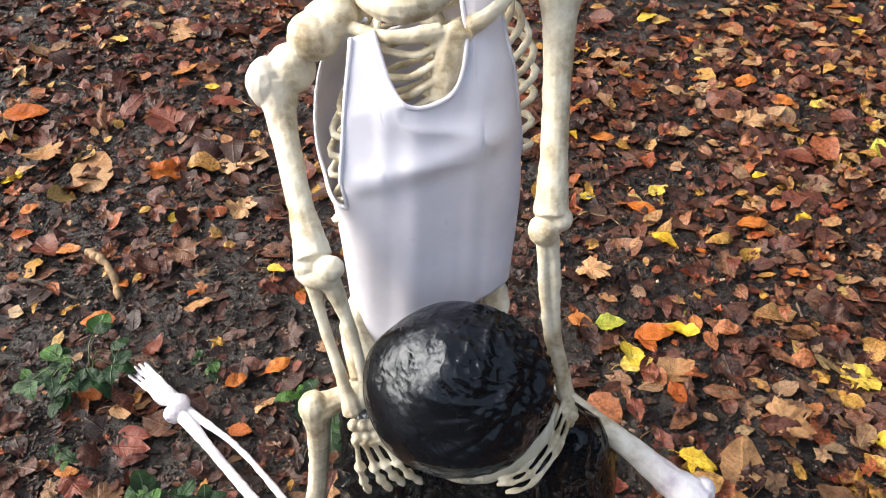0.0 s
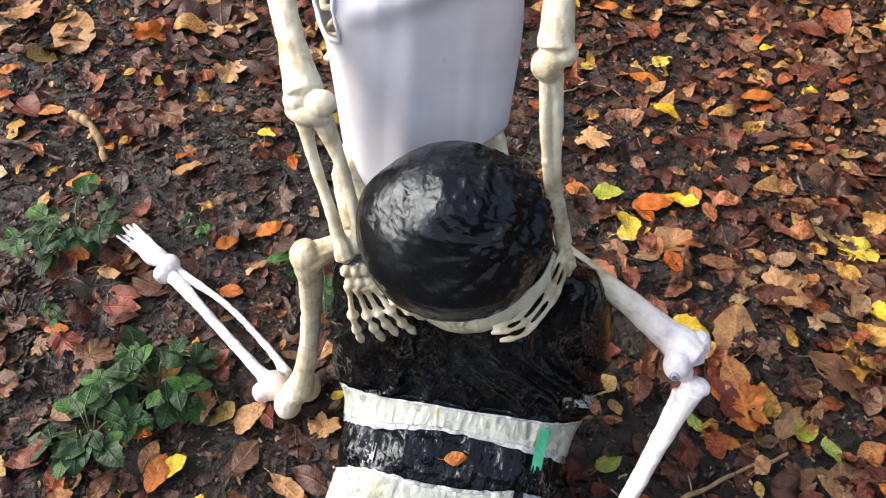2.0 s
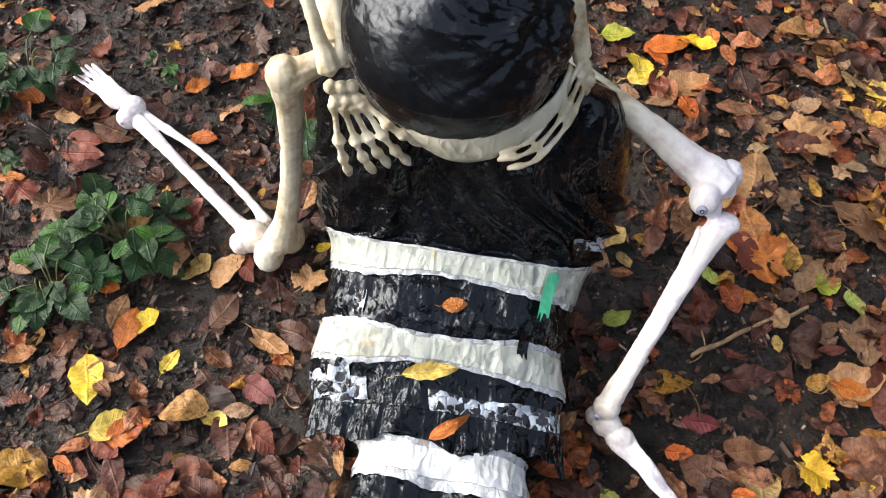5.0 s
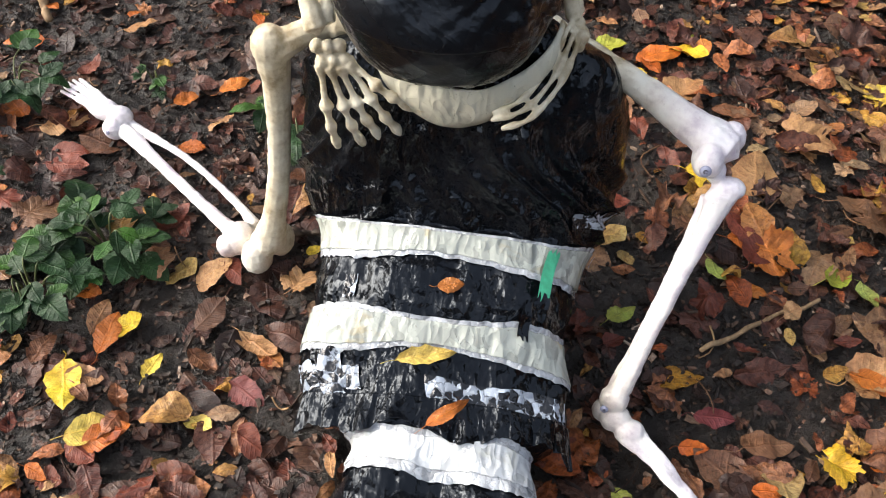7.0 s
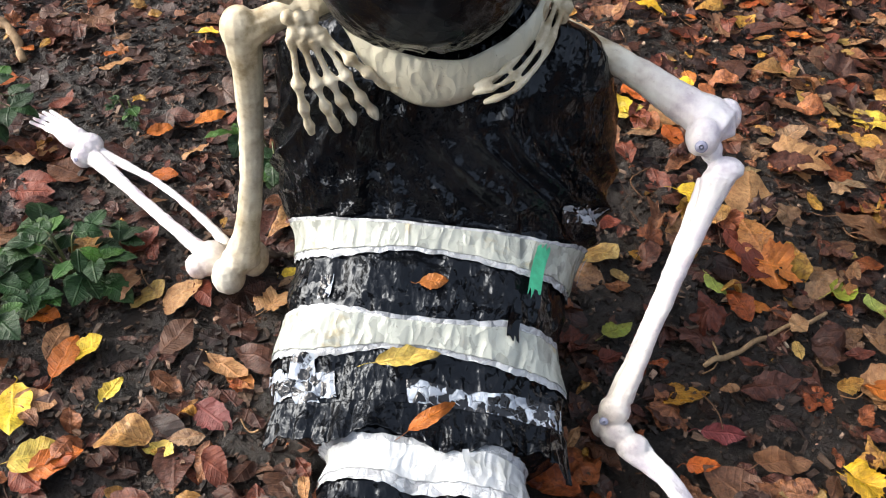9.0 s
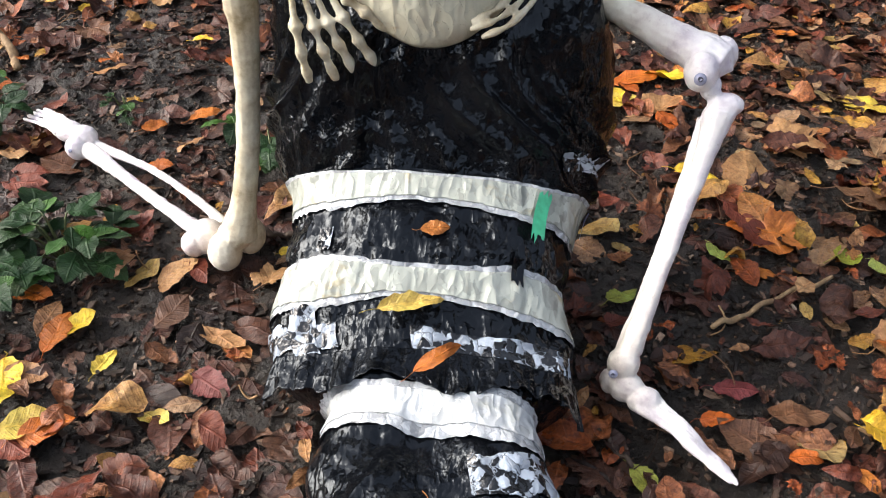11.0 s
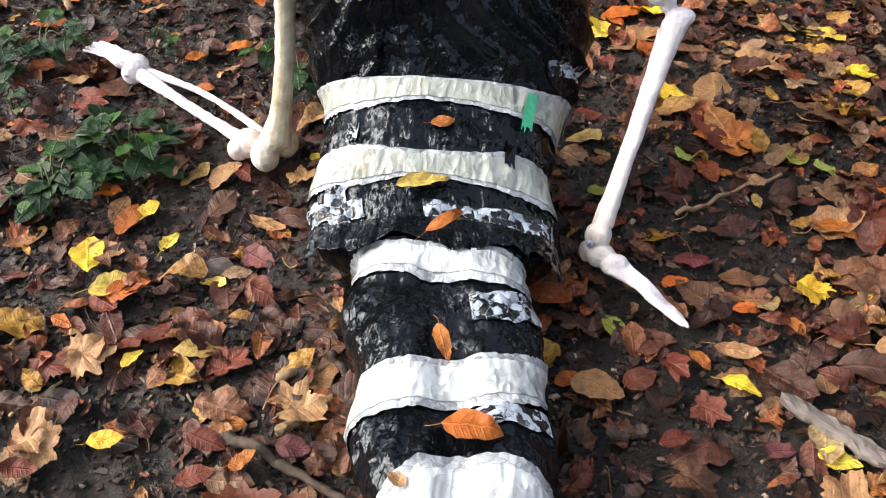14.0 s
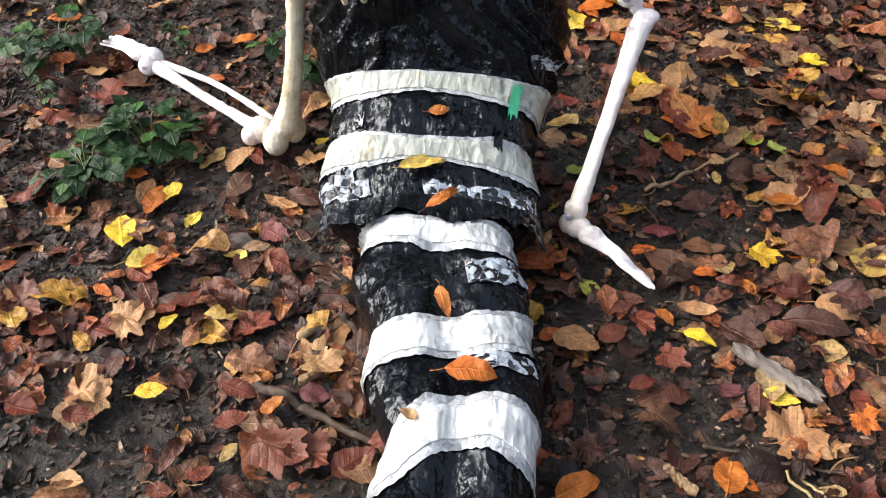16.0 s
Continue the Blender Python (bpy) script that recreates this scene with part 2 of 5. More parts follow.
def film_material(name, stretch, turn, scale, depth, tilt, rough):
    """Thin glossy black plastic film: sharp creases along the pull, small planes between them."""
    m, n, l, b = material(name, rough, 0.30)
    b.inputs["Specular Tint"].default_value = (0.84, 0.92, 1.0, 1)
    place = n.new("ShaderNodeNewGeometry").outputs["Position"]
    mp = n.new("ShaderNodeMapping")
    mp.vector_type = "TEXTURE"
    mp.inputs["Scale"].default_value = stretch
    mp.inputs["Rotation"].default_value = [radians(a) for a in turn]
    l.new(place, mp.inputs["Vector"])
    at = mp.outputs["Vector"]
    dust = tex(n, l, "ShaderNodeTexNoise", 12.0, 4, place)
    l.new(ramp(n, l, dust.outputs["Fac"], [(0.35, (0.0020, 0.0024, 0.0034)), (0.7, (0.0060, 0.0068, 0.0088))]).outputs["Color"], b.inputs["Base Color"])
    l.new(ramp(n, l, dust.outputs["Fac"], [(0.35, (rough,) * 3), (0.7, (rough * 1.7,) * 3)]).outputs["Color"], b.inputs["Roughness"])
    where = tex(n, l, "ShaderNodeTexNoise", 11.0, 2, place)
    busy = ramp(n, l, where.outputs["Fac"], [(0.36, (0.25,) * 3), (0.62, (1, 1, 1))]).outputs["Color"]
    long_ = calc(n, l, "MULTIPLY", ridges(n, l, at, scale, 0.30, 0.15), depth)
    short = calc(n, l, "MULTIPLY", ridges(n, l, at, scale * 2.3, 0.30, 0.2), depth * 0.45)
    tiny = calc(n, l, "MULTIPLY", ridges(n, l, place, scale * 3.3, 0.30, 0.0), depth * 0.16)
    lines = calc(n, l, "MULTIPLY", calc(n, l, "ADD", calc(n, l, "ADD", long_, short), tiny), busy)
    planes = calc(n, l, "ADD", facets(n, l, at, scale * 1.2, tilt), facets(n, l, place, scale * 2.6, tilt * 0.8))
    bumped(n, l, b, calc(n, l, "ADD", lines, planes), 1.0, 1.0)
    return m


def tape_material(name, tone, yellow, patchy=0.74):
    """Bright tape over crumpled film: pressed flat in patches, stained, with fine cracks."""
    m, n, l, b = material(name, 0.26, 0.5)
    at = n.new("ShaderNodeNewGeometry").outputs["Position"]
    a = tex(n, l, "ShaderNodeTexNoise", 24.0, 5, at, 0.65, 0.6)
    mp = n.new("ShaderNodeMapping")
    mp.inputs["Scale"].default_value = (1.0, 0.5, 0.5)
    l.new(at, mp.inputs["Vector"])
    wob = tex(n, l, "ShaderNodeTexNoise", 60.0, 3, at)
    cell = tex(n, l, "ShaderNodeTexVoronoi", 95.0, vector=blend(n, l, 0.012, mp.outputs["Vector"], wob.outputs["Color"], "ADD"))
    grey = n.new("ShaderNodeSeparateColor")
    l.new(cell.outputs["Color"], grey.inputs["Color"])
    lo = [k * patchy for k in tone]
    col = ramp(n, l, grey.outputs[0], [(0.0, lo), (0.35, tone), (0.8, [min(0.86, k * 1.12) for k in tone])]).outputs["Color"]
    stain = ramp(n, l, a.outputs["Fac"], [(0.56, (0, 0, 0)), (0.72, (1, 1, 1))]).outputs["Color"]
    col = blend(n, l, calc(n, l, "MULTIPLY", stain, 0.75), col, yellow)
    speck = tex(n, l, "ShaderNodeTexNoise", 300.0, 2, at)
    dots = ramp(n, l, speck.outputs["Fac"], [(0.70, (0, 0, 0)), (0.74, (1, 1, 1))]).outputs["Color"]
    col = blend(n, l, calc(n, l, "MULTIPLY", dots, 0.5), col, (0.10, 0.07, 0.05))
    l.new(col, b.inputs["Base Color"])
    h = calc(n, l, "ADD", calc(n, l, "MULTIPLY", ridges(n, l, mp.outputs["Vector"], 60.0, 0.3, 0.2), 0.0022), facets(n, l, mp.outputs["Vector"], 75.0, 0.25))
    bumped(n, l, b, h, 1.0, 1.0)
    return m


def clear_tape_material(name, glint_share, dark, light_):
    """Clear tape on black film: glints painted into the colour as white shards and thin lines."""
    m, n, l, b = material(name, 0.14, 0.55)
    at = n.new("ShaderNodeNewGeometry").outputs["Position"]
    wob = tex(n, l, "ShaderNodeTexNoise", 50.0, 3, at)
    bent = blend(n, l, 0.022, at, wob.outputs["Color"], "ADD")
    c = n.new("ShaderNodeTexVoronoi")
    c.feature = "DISTANCE_TO_EDGE"
    c.inputs["Scale"].default_value = 84.0
    l.new(bent, c.inputs["Vector"])
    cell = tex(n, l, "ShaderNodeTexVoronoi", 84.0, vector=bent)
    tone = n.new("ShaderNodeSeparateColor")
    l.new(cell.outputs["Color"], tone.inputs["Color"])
    # white cells and edge lines stand in for the crinkled tape's glints
    shard = ramp(n, l, tone.outputs[0], [(1 - glint_share, (0, 0, 0)), (1 - glint_share + 0.02, (0.55,) * 3), (1.0, (1, 1, 1))]).outputs["Color"]
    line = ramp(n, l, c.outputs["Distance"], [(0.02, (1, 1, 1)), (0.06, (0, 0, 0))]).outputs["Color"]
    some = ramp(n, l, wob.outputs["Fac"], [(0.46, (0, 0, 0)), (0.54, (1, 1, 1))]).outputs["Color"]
    milky_glint = calc(n, l, "ABSOLUTE", calc(n, l, "SUBTRACT", shard, calc(n, l, "MULTIPLY", calc(n, l, "MULTIPLY", line, some), 0.75)))
    l.new(blend(n, l, milky_glint, dark, light_), b.inputs["Base Color"])
    bumped(n, l, b, calc(n, l, "ADD", calc(n, l, "MULTIPLY", c.outputs["Distance"], 0.0025), facets(n, l, at, 70.0, 0.4)), 1.0, 1.0)
    return m


def cloth_material():
    m, n, l, b = material("white_jersey", 0.85, 0.2)
    at = n.new("ShaderNodeNewGeometry").outputs["Position"]
    a = tex(n, l, "ShaderNodeTexNoise", 9.0, 5, at, 0.6)
    c = tex(n, l, "ShaderNodeTexNoise", 900.0, 2, at)
    s = tex(n, l, "ShaderNodeTexNoise", 30.0, 4, at, 0.7)
    col = ramp(n, l, a.outputs["Fac"], [(0.3, (0.60, 0.59, 0.65)), (0.55, (0.70, 0.69, 0.75))]).outputs["Color"]
    mud = ramp(n, l, s.outputs["Fac"], [(0.68, (0, 0, 0)), (0.80, (1, 1, 1))]).outputs["Color"]
    col = blend(n, l, calc(n, l, "MULTIPLY", mud, 0.5), col, (0.36, 0.31, 0.28))
    l.new(col, b.inputs["Base Color"])
    b.inputs["Sheen Weight"].default_value = 0.2
    bumped(n, l, b, c.outputs["Fac"], 0.3, 0.0006)
    return m


def wood_material(name, dark, lightc, stretch=(1, 1, 1)):
    m, n, l, b = material(name, 0.7, 0.3)
    co = n.new("ShaderNodeTexCoord").outputs["Object"]
    mp = n.new("ShaderNodeMapping")
    mp.inputs["Scale"].default_value = stretch
    l.new(co, mp.inputs["Vector"])
    a = tex(n, l, "ShaderNodeTexNoise", 60.0, 6, mp.outputs["Vector"], 0.7)
    l.new(ramp(n, l, a.outputs["Fac"], [(0.32, dark), (0.66, lightc)]).outputs["Color"], b.inputs["Base Color"])
    bumped(n, l, b, a.outputs["Fac"], 0.8, 0.003)
    return m


def plain_material(name, colour, roughness):
    m, n, l, b = material(name, roughness, 0.5)
    at = n.new("ShaderNodeNewGeometry").outputs["Position"]
    a = tex(n, l, "ShaderNodeTexNoise", 90.0, 4, at)
    l.new(ramp(n, l, a.outputs["Fac"], [(0.3, [k * 0.6 for k in colour]), (0.65, colour)]).outputs["Color"], b.inputs["Base Color"])
    bumped(n, l, b, a.outputs["Fac"], 0.4, 0.002)
    return m


SOIL = soil_material()
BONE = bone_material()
FILM = film_material("black_film", (1.0, 1.9, 1.9), (0, 0, 0), 40.0, 0.0036, 0.36, 0.14)
FILM_BALL = film_material("stretched_black_film", (3.0, 1.3, 1.0), (0, 34, 0), 34.0, 0.0018, 0.15, 0.20)
TAPE_WHITE = tape_material("white_tape", (0.57, 0.59, 0.59), (0.50, 0.50, 0.42))
TAPE_AGED = tape_material("aged_tape", (0.39, 0.41, 0.36), (0.34, 0.27, 0.13))
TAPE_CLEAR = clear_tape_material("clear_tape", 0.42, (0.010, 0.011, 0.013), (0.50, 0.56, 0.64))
TAPE_MILKY = clear_tape_material("milky_tape", 0.75, (0.26, 0.27, 0.28), (0.50, 0.52, 0.54))
COLLAR = tape_material("cream_collar", (0.58, 0.55, 0.42), (0.40, 0.26, 0.10), 0.97)
TAPE_GREEN = plain_material("green_tape", (0.06, 0.50, 0.26), 0.35)
BLUE_SCRAP = plain_material("blue_tape", (0.05, 0.12, 0.40), 0.35)
CLOTH = cloth_material()
STEEL = plain_material("grey_screw", (0.42, 0.42, 0.55), 0.35)
BARK = wood_material("wet_bark", (0.022, 0.015, 0.011), (0.10, 0.07, 0.05))
PALE_WOOD = wood_material("pale_dry_wood", (0.12, 0.07, 0.035), (0.42, 0.28, 0.15), (1, 0.2, 1))
GREY_WOOD = wood_material("grey_weathered_wood", (0.07, 0.055, 0.045), (0.26, 0.22, 0.19), (0.15, 1, 1))
STEM_GREEN = plain_material("bramble_stem", (0.10, 0.12, 0.04), 0.5)
UNSEEN_WOODS = plain_material("woodland", (0.026, 0.027, 0.022), 0.95)
STRAW = plain_material("straw", (0.42, 0.30, 0.14), 0.6)

LEAF = {
    "Y": leaf_material("yellow_leaf", [(0.0, (0.68, 0.44, 0.03)), (0.5, (0.74, 0.56, 0.04)), (1.0, (0.68, 0.54, 0.14))]),
    "O": leaf_material("orange_leaf", [(0.0, (0.42, 0.10, 0.015)), (0.5, (0.52, 0.15, 0.02)), (1.0, (0.46, 0.18, 0.04))]),
    "R": leaf_material("red_brown_leaf", [(0.0, (0.13, 0.030, 0.016)), (0.5, (0.20, 0.048, 0.024)), (1.0, (0.15, 0.050, 0.028))]),
    "B": leaf_material("brown_leaf", [(0.0, (0.10, 0.048, 0.026)), (0.5, (0.17, 0.085, 0.045)), (1.0, (0.22, 0.12, 0.06))]),
    "T": leaf_material("tan_leaf", [(0.0, (0.40, 0.22, 0.09)), (0.5, (0.50, 0.31, 0.15)), (1.0, (0.46, 0.26, 0.12))]),
    "L": leaf_material("lime_leaf", [(0.0, (0.40, 0.46, 0.04)), (0.5, (0.34, 0.42, 0.10)), (1.0, (0.52, 0.52, 0.05))]),
    "P": leaf_material("purple_red_leaf", [(0.0, (0.18, 0.035, 0.035)), (0.5, (0.15, 0.05, 0.05)), (1.0, (0.22, 0.06, 0.05))]),
    "G": leaf_material("green_bramble_leaf", [(0.0, (0.010, 0.036, 0.009)), (0.7, (0.018, 0.058, 0.014)), (1.0, (0.05, 0.14, 0.02))], False, 0.42, 0.15),
}
LITTER = leaf_material("leaf_litter", [
    (0.0, (0.036, 0.018, 0.012)), (0.14, (0.100, 0.044, 0.027)), (0.26, (0.160, 0.058, 0.034)), (0.38, (0.070, 0.032, 0.024)),
    (0.50, (0.190, 0.050, 0.026)), (0.62, (0.090, 0.042, 0.026)), (0.72, (0.270, 0.125, 0.060)), (0.82, (0.340, 0.085, 0.022)), (0.90, (0.420, 0.250, 0.115)), (0.97, (0.50, 0.29, 0.05))], True, 0.38, 0.75)
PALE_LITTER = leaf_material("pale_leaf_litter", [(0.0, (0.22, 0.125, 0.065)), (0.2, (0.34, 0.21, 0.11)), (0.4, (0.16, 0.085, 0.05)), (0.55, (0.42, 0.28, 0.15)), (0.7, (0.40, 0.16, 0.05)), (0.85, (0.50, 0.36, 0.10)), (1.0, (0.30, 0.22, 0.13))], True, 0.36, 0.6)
FINE_TWIG = leaf_material("thin_stalks", [(0.0, (0.02, 0.012, 0.008)), (0.6, (0.06, 0.032, 0.02)), (0.85, (0.20, 0.12, 0.06)), (1.0, (0.42, 0.30, 0.15))], True, 0.5)
MOULD = leaf_material("dark_wet_leaves", [(0.0, (0.020, 0.012, 0.009)), (0.35, (0.055, 0.028, 0.020)), (0.6, (0.105, 0.042, 0.028)), (0.85, (0.10, 0.060, 0.042)), (1.0, (0.17, 0.085, 0.050))], True, 0.36, 0.75)
DEBRIS = leaf_material("soil_crumbs", [(0.0, (0.009, 0.0065, 0.005)), (0.55, (0.026, 0.018, 0.013)), (0.82, (0.065, 0.045, 0.032)), (0.95, (0.17, 0.115, 0.08)), (1.0, (0.40, 0.32, 0.25))], True, 0.55)


# ---- ground: one sheet, fine in the middle, running out to the horizon ----
def relief(x, y):
    p = np.stack([x, y, np.zeros_like(x)], 1)
    fade = np.exp(-np.maximum(0, np.hypot(x - 0.2, y - 1.2) - 2.4) / 0.25)
    return (0.010 * fnoise(p, 3.1, 5) + 0.007 * fractal(p, 11, 2, 6) + 0.009 * fractal(p, 38, 3, 8)) * fade - 0.008


def build_ground():
    def axis(mid, half, n):
        s = np.linspace(-1, 1, n)
        return mid + half * s + np.sign(s) * 600 * np.maximum(0, np.abs(s) - 0.86) ** 3 / 0.14 ** 3
    xs, ys = axis(0.15, 1.9, 460), axis(1.5, 2.1, 480)
    x, y = [a.ravel() for a in np.meshgrid(xs, ys)]
    sh = Shape().add(np.stack([x, y, relief(x, y)], 1), grid_faces(len(ys), len(xs)))
    return tagged(new("ground", sh.mesh("ground", SOIL)), "dark wet woodland soil strewn with leaves and twigs", "ground", kind="structure")


ground = build_ground()
LITTER_COUNT = 27000


def build_unseen_woods():
    """A plain dark wall of woodland, never in view, added to shape light and reflections."""
    a = np.linspace(0, 2 * np.pi, 96, endpoint=False)
    z = np.linspace(-0.3, 5.2, 14)
    r = 13 + 0.8 * np.sin(a * 17)
    # low at -x to let light in, tall at +y to darken film reflections
    top = (1 + 0.18 * np.sin(a * 11) * np.sin(a * 5 + 1)) * (1 - 0.65 * np.exp(-((a - np.pi) / 0.7) ** 2)) + 2.0 * np.exp(-((a - 1.35) / 0.75) ** 2)
    p = np.stack([np.outer(np.ones(14), r * np.cos(a)), np.outer(np.ones(14), r * np.sin(a)) + 1, np.outer(z, top)], -1)
    sh = Shape().add(p.reshape(-1, 3), grid_faces(14, 96, True))
    return tagged(new("backdrop", sh.mesh("backdrop", UNSEEN_WOODS)), "unseen dark woodland wall added to shape light and reflections", "backdrop", kind="structure")


build_unseen_woods()


# ---- leaves ----
def leaf_sheet(kind, rng, fine=True):
    """Vertices, faces and texture places of one curled leaf, 1 long, along x."""
    if kind == "beech":
        n, k = (15, 7) if fine else (7, 3)
        s = np.linspace(0, 1, n)
        w = 0.5 * rng.uniform(0.48, 0.70) * np.sin(np.pi * s ** rng.uniform(0.70, 0.98)) ** 0.8
        w[1:-1] *= 1 + 0.09 * rng.uniform(-1, 1, n - 2)
        c = np.linspace(-1, 1, k)
        x = np.repeat(s - 0.5, k)
        v = np.outer(w, c).ravel()
        if fine:
            v = v * (1 + 0.05 * rng.uniform(-1, 1, v.shape)) + 0.06 * rng.normal() * np.sin(3 * x)
        faces = [tuple(q) for q in grid_faces(n, k)]
        pts = np.stack([x, v, 0 * x], 1)
        uv = np.stack([np.repeat(s, k), v], 1)
    else:
        m = 56 if fine else 24
        a = np.linspace(-np.pi, np.pi, m, endpoint=False)
        lobes = [(0, 1.0), (0.95, 0.9), (-0.95, 0.9), (1.9, 0.6), (-1.9, 0.6)]
        r = 0.34 + sum(0.27 * h * rng.uniform(0.75, 1.1) * np.exp(-(np.abs(a - c - rng.normal(0, 0.08)) / rng.uniform(0.24, 0.36)) ** 1.25) for c, h in lobes)
        r *= 1 + 0.13 * rng.uniform(-1, 1, m)
        r *= np.where(np.abs(a) > 2.75, 0.55, 1)
        torn = rng.uniform(-np.pi, np.pi)
        r *= 1 - rng.uniform(0, 0.35) * np.exp(-((a - torn) / 0.5) ** 2)
        ring = np.stack([r * np.cos(a), r * np.sin(a) * rng.uniform(0.8, 1.0)], 1)
        xy = np.vstack([[0, 0], ring * 0.36, ring * 0.7, ring])
        xy[:, 0] -= 0.1
        faces = [(0, 1 + j, 1 + (j + 1) % m) for j in range(m)]
        for b in (1, 1 + m):
            faces += [(b + j, b + m + j, b + m + (j + 1) % m, b + (j + 1) % m) for j in range(m)]
        pts = np.column_stack([xy, np.zeros(len(xy))])
        uv = np.stack([xy[:, 0] + 0.5, xy[:, 1]], 1)
    seed = int(rng.integers(1000))
    bend, cup, twist = rng.normal(0, 0.35), abs(rng.normal(0.25, 0.35)), rng.normal(0, 0.4)
    x, y = pts[:, 0], pts[:, 1]
    z = bend * x ** 2 + cup * y ** 2 * 1.6 + twist * x * y + (0.09 if kind == "beech" else 0.16) * fnoise(np.stack([x, y, 0 * x + seed], 1), 4.0, seed) + 0.045 * fnoise(np.stack([x, y, 0 * x], 1), 11, seed)
    z = z + 0.02 * np.abs(np.sin((x - 0.55 * np.abs(y)) * 26)) * (1 if fine else 0)
    pts[:, 2] = np.clip(z, -0.25, 0.35)
    pts[:, 2] -= pts[:, 2].min()
    return pts, faces, uv


def leaf_mesh(kind, mat, rng, stalk=True):
    pts, faces, uv = leaf_sheet(kind, rng)
    sh = Shape().add(pts, faces)
    if stalk:
        x0 = -0.5 if kind == "beech" else -0.22
        z0 = pts[np.argmin(np.abs(pts[:, 0] - x0) + np.abs(pts[:, 1])), 2]
        sh.tube([(x0 + 0.03, 0, z0 + 0.004), (x0 - 0.12, rng.uniform(-0.05, 0.05), z0 * 0.5 + 0.01), (x0 - 0.26, rng.uniform(-0.1, 0.1), 0.01)], [0.012, 0.009, 0.011], 5, 4)
    me = sh.mesh(kind + "_leaf", mat)
    lay = me.uv_layers.new(name="uv")
    full = np.vstack([uv, np.full((sh.n - len(uv), 2), 0.5)])
    idx = np.zeros(len(me.loops), int)
    me.loops.foreach_get("vertex_index", idx)
    lay.data.foreach_set("uv", full[idx].ravel())
    return me


leaf_rng = np.random.default_rng(11)
LEAF_MESHES = {(k, c): [leaf_mesh(k, LEAF[c], leaf_rng) for _ in range(6)] for k in ("beech", "maple") for c in "YORBTLP"}
TONE = {"Y": "bright yellow", "O": "orange", "R": "reddish brown", "B": "dark brown", "T": "pale tan", "L": "lime green", "P": "purplish red"}


def fallen(kind, tone, x, y, length, turn, z=None, tilt=(0, 0), on="lying on wet soil", slim=1.0):
    """One fallen leaf on the ground, or on what lies at height z."""
    data = LEAF_MESHES[kind, tone][int(leaf_rng.integers(6))]
    ob = new("leaf", data)
    if z is None:
        z = float(relief(np.array([x]), np.array([y]))[0]) + 0.012
        tilt = leaf_rng.normal(0, 7), leaf_rng.normal(0, 7)
    size = length if kind == "beech" else length * 0.95
    flat = 0.75 * min(size, 0.09)
    ob.matrix_world = pose(x, y, z, tilt[0], tilt[1], turn) @ Matrix.Diagonal((size, size * slim, flat, 1))
    shape = "oval" if kind == "beech" else "lobed"
    return tagged(ob, f"{TONE[tone]} {shape} fallen leaf {on}", "leaf", "fallen leaves")


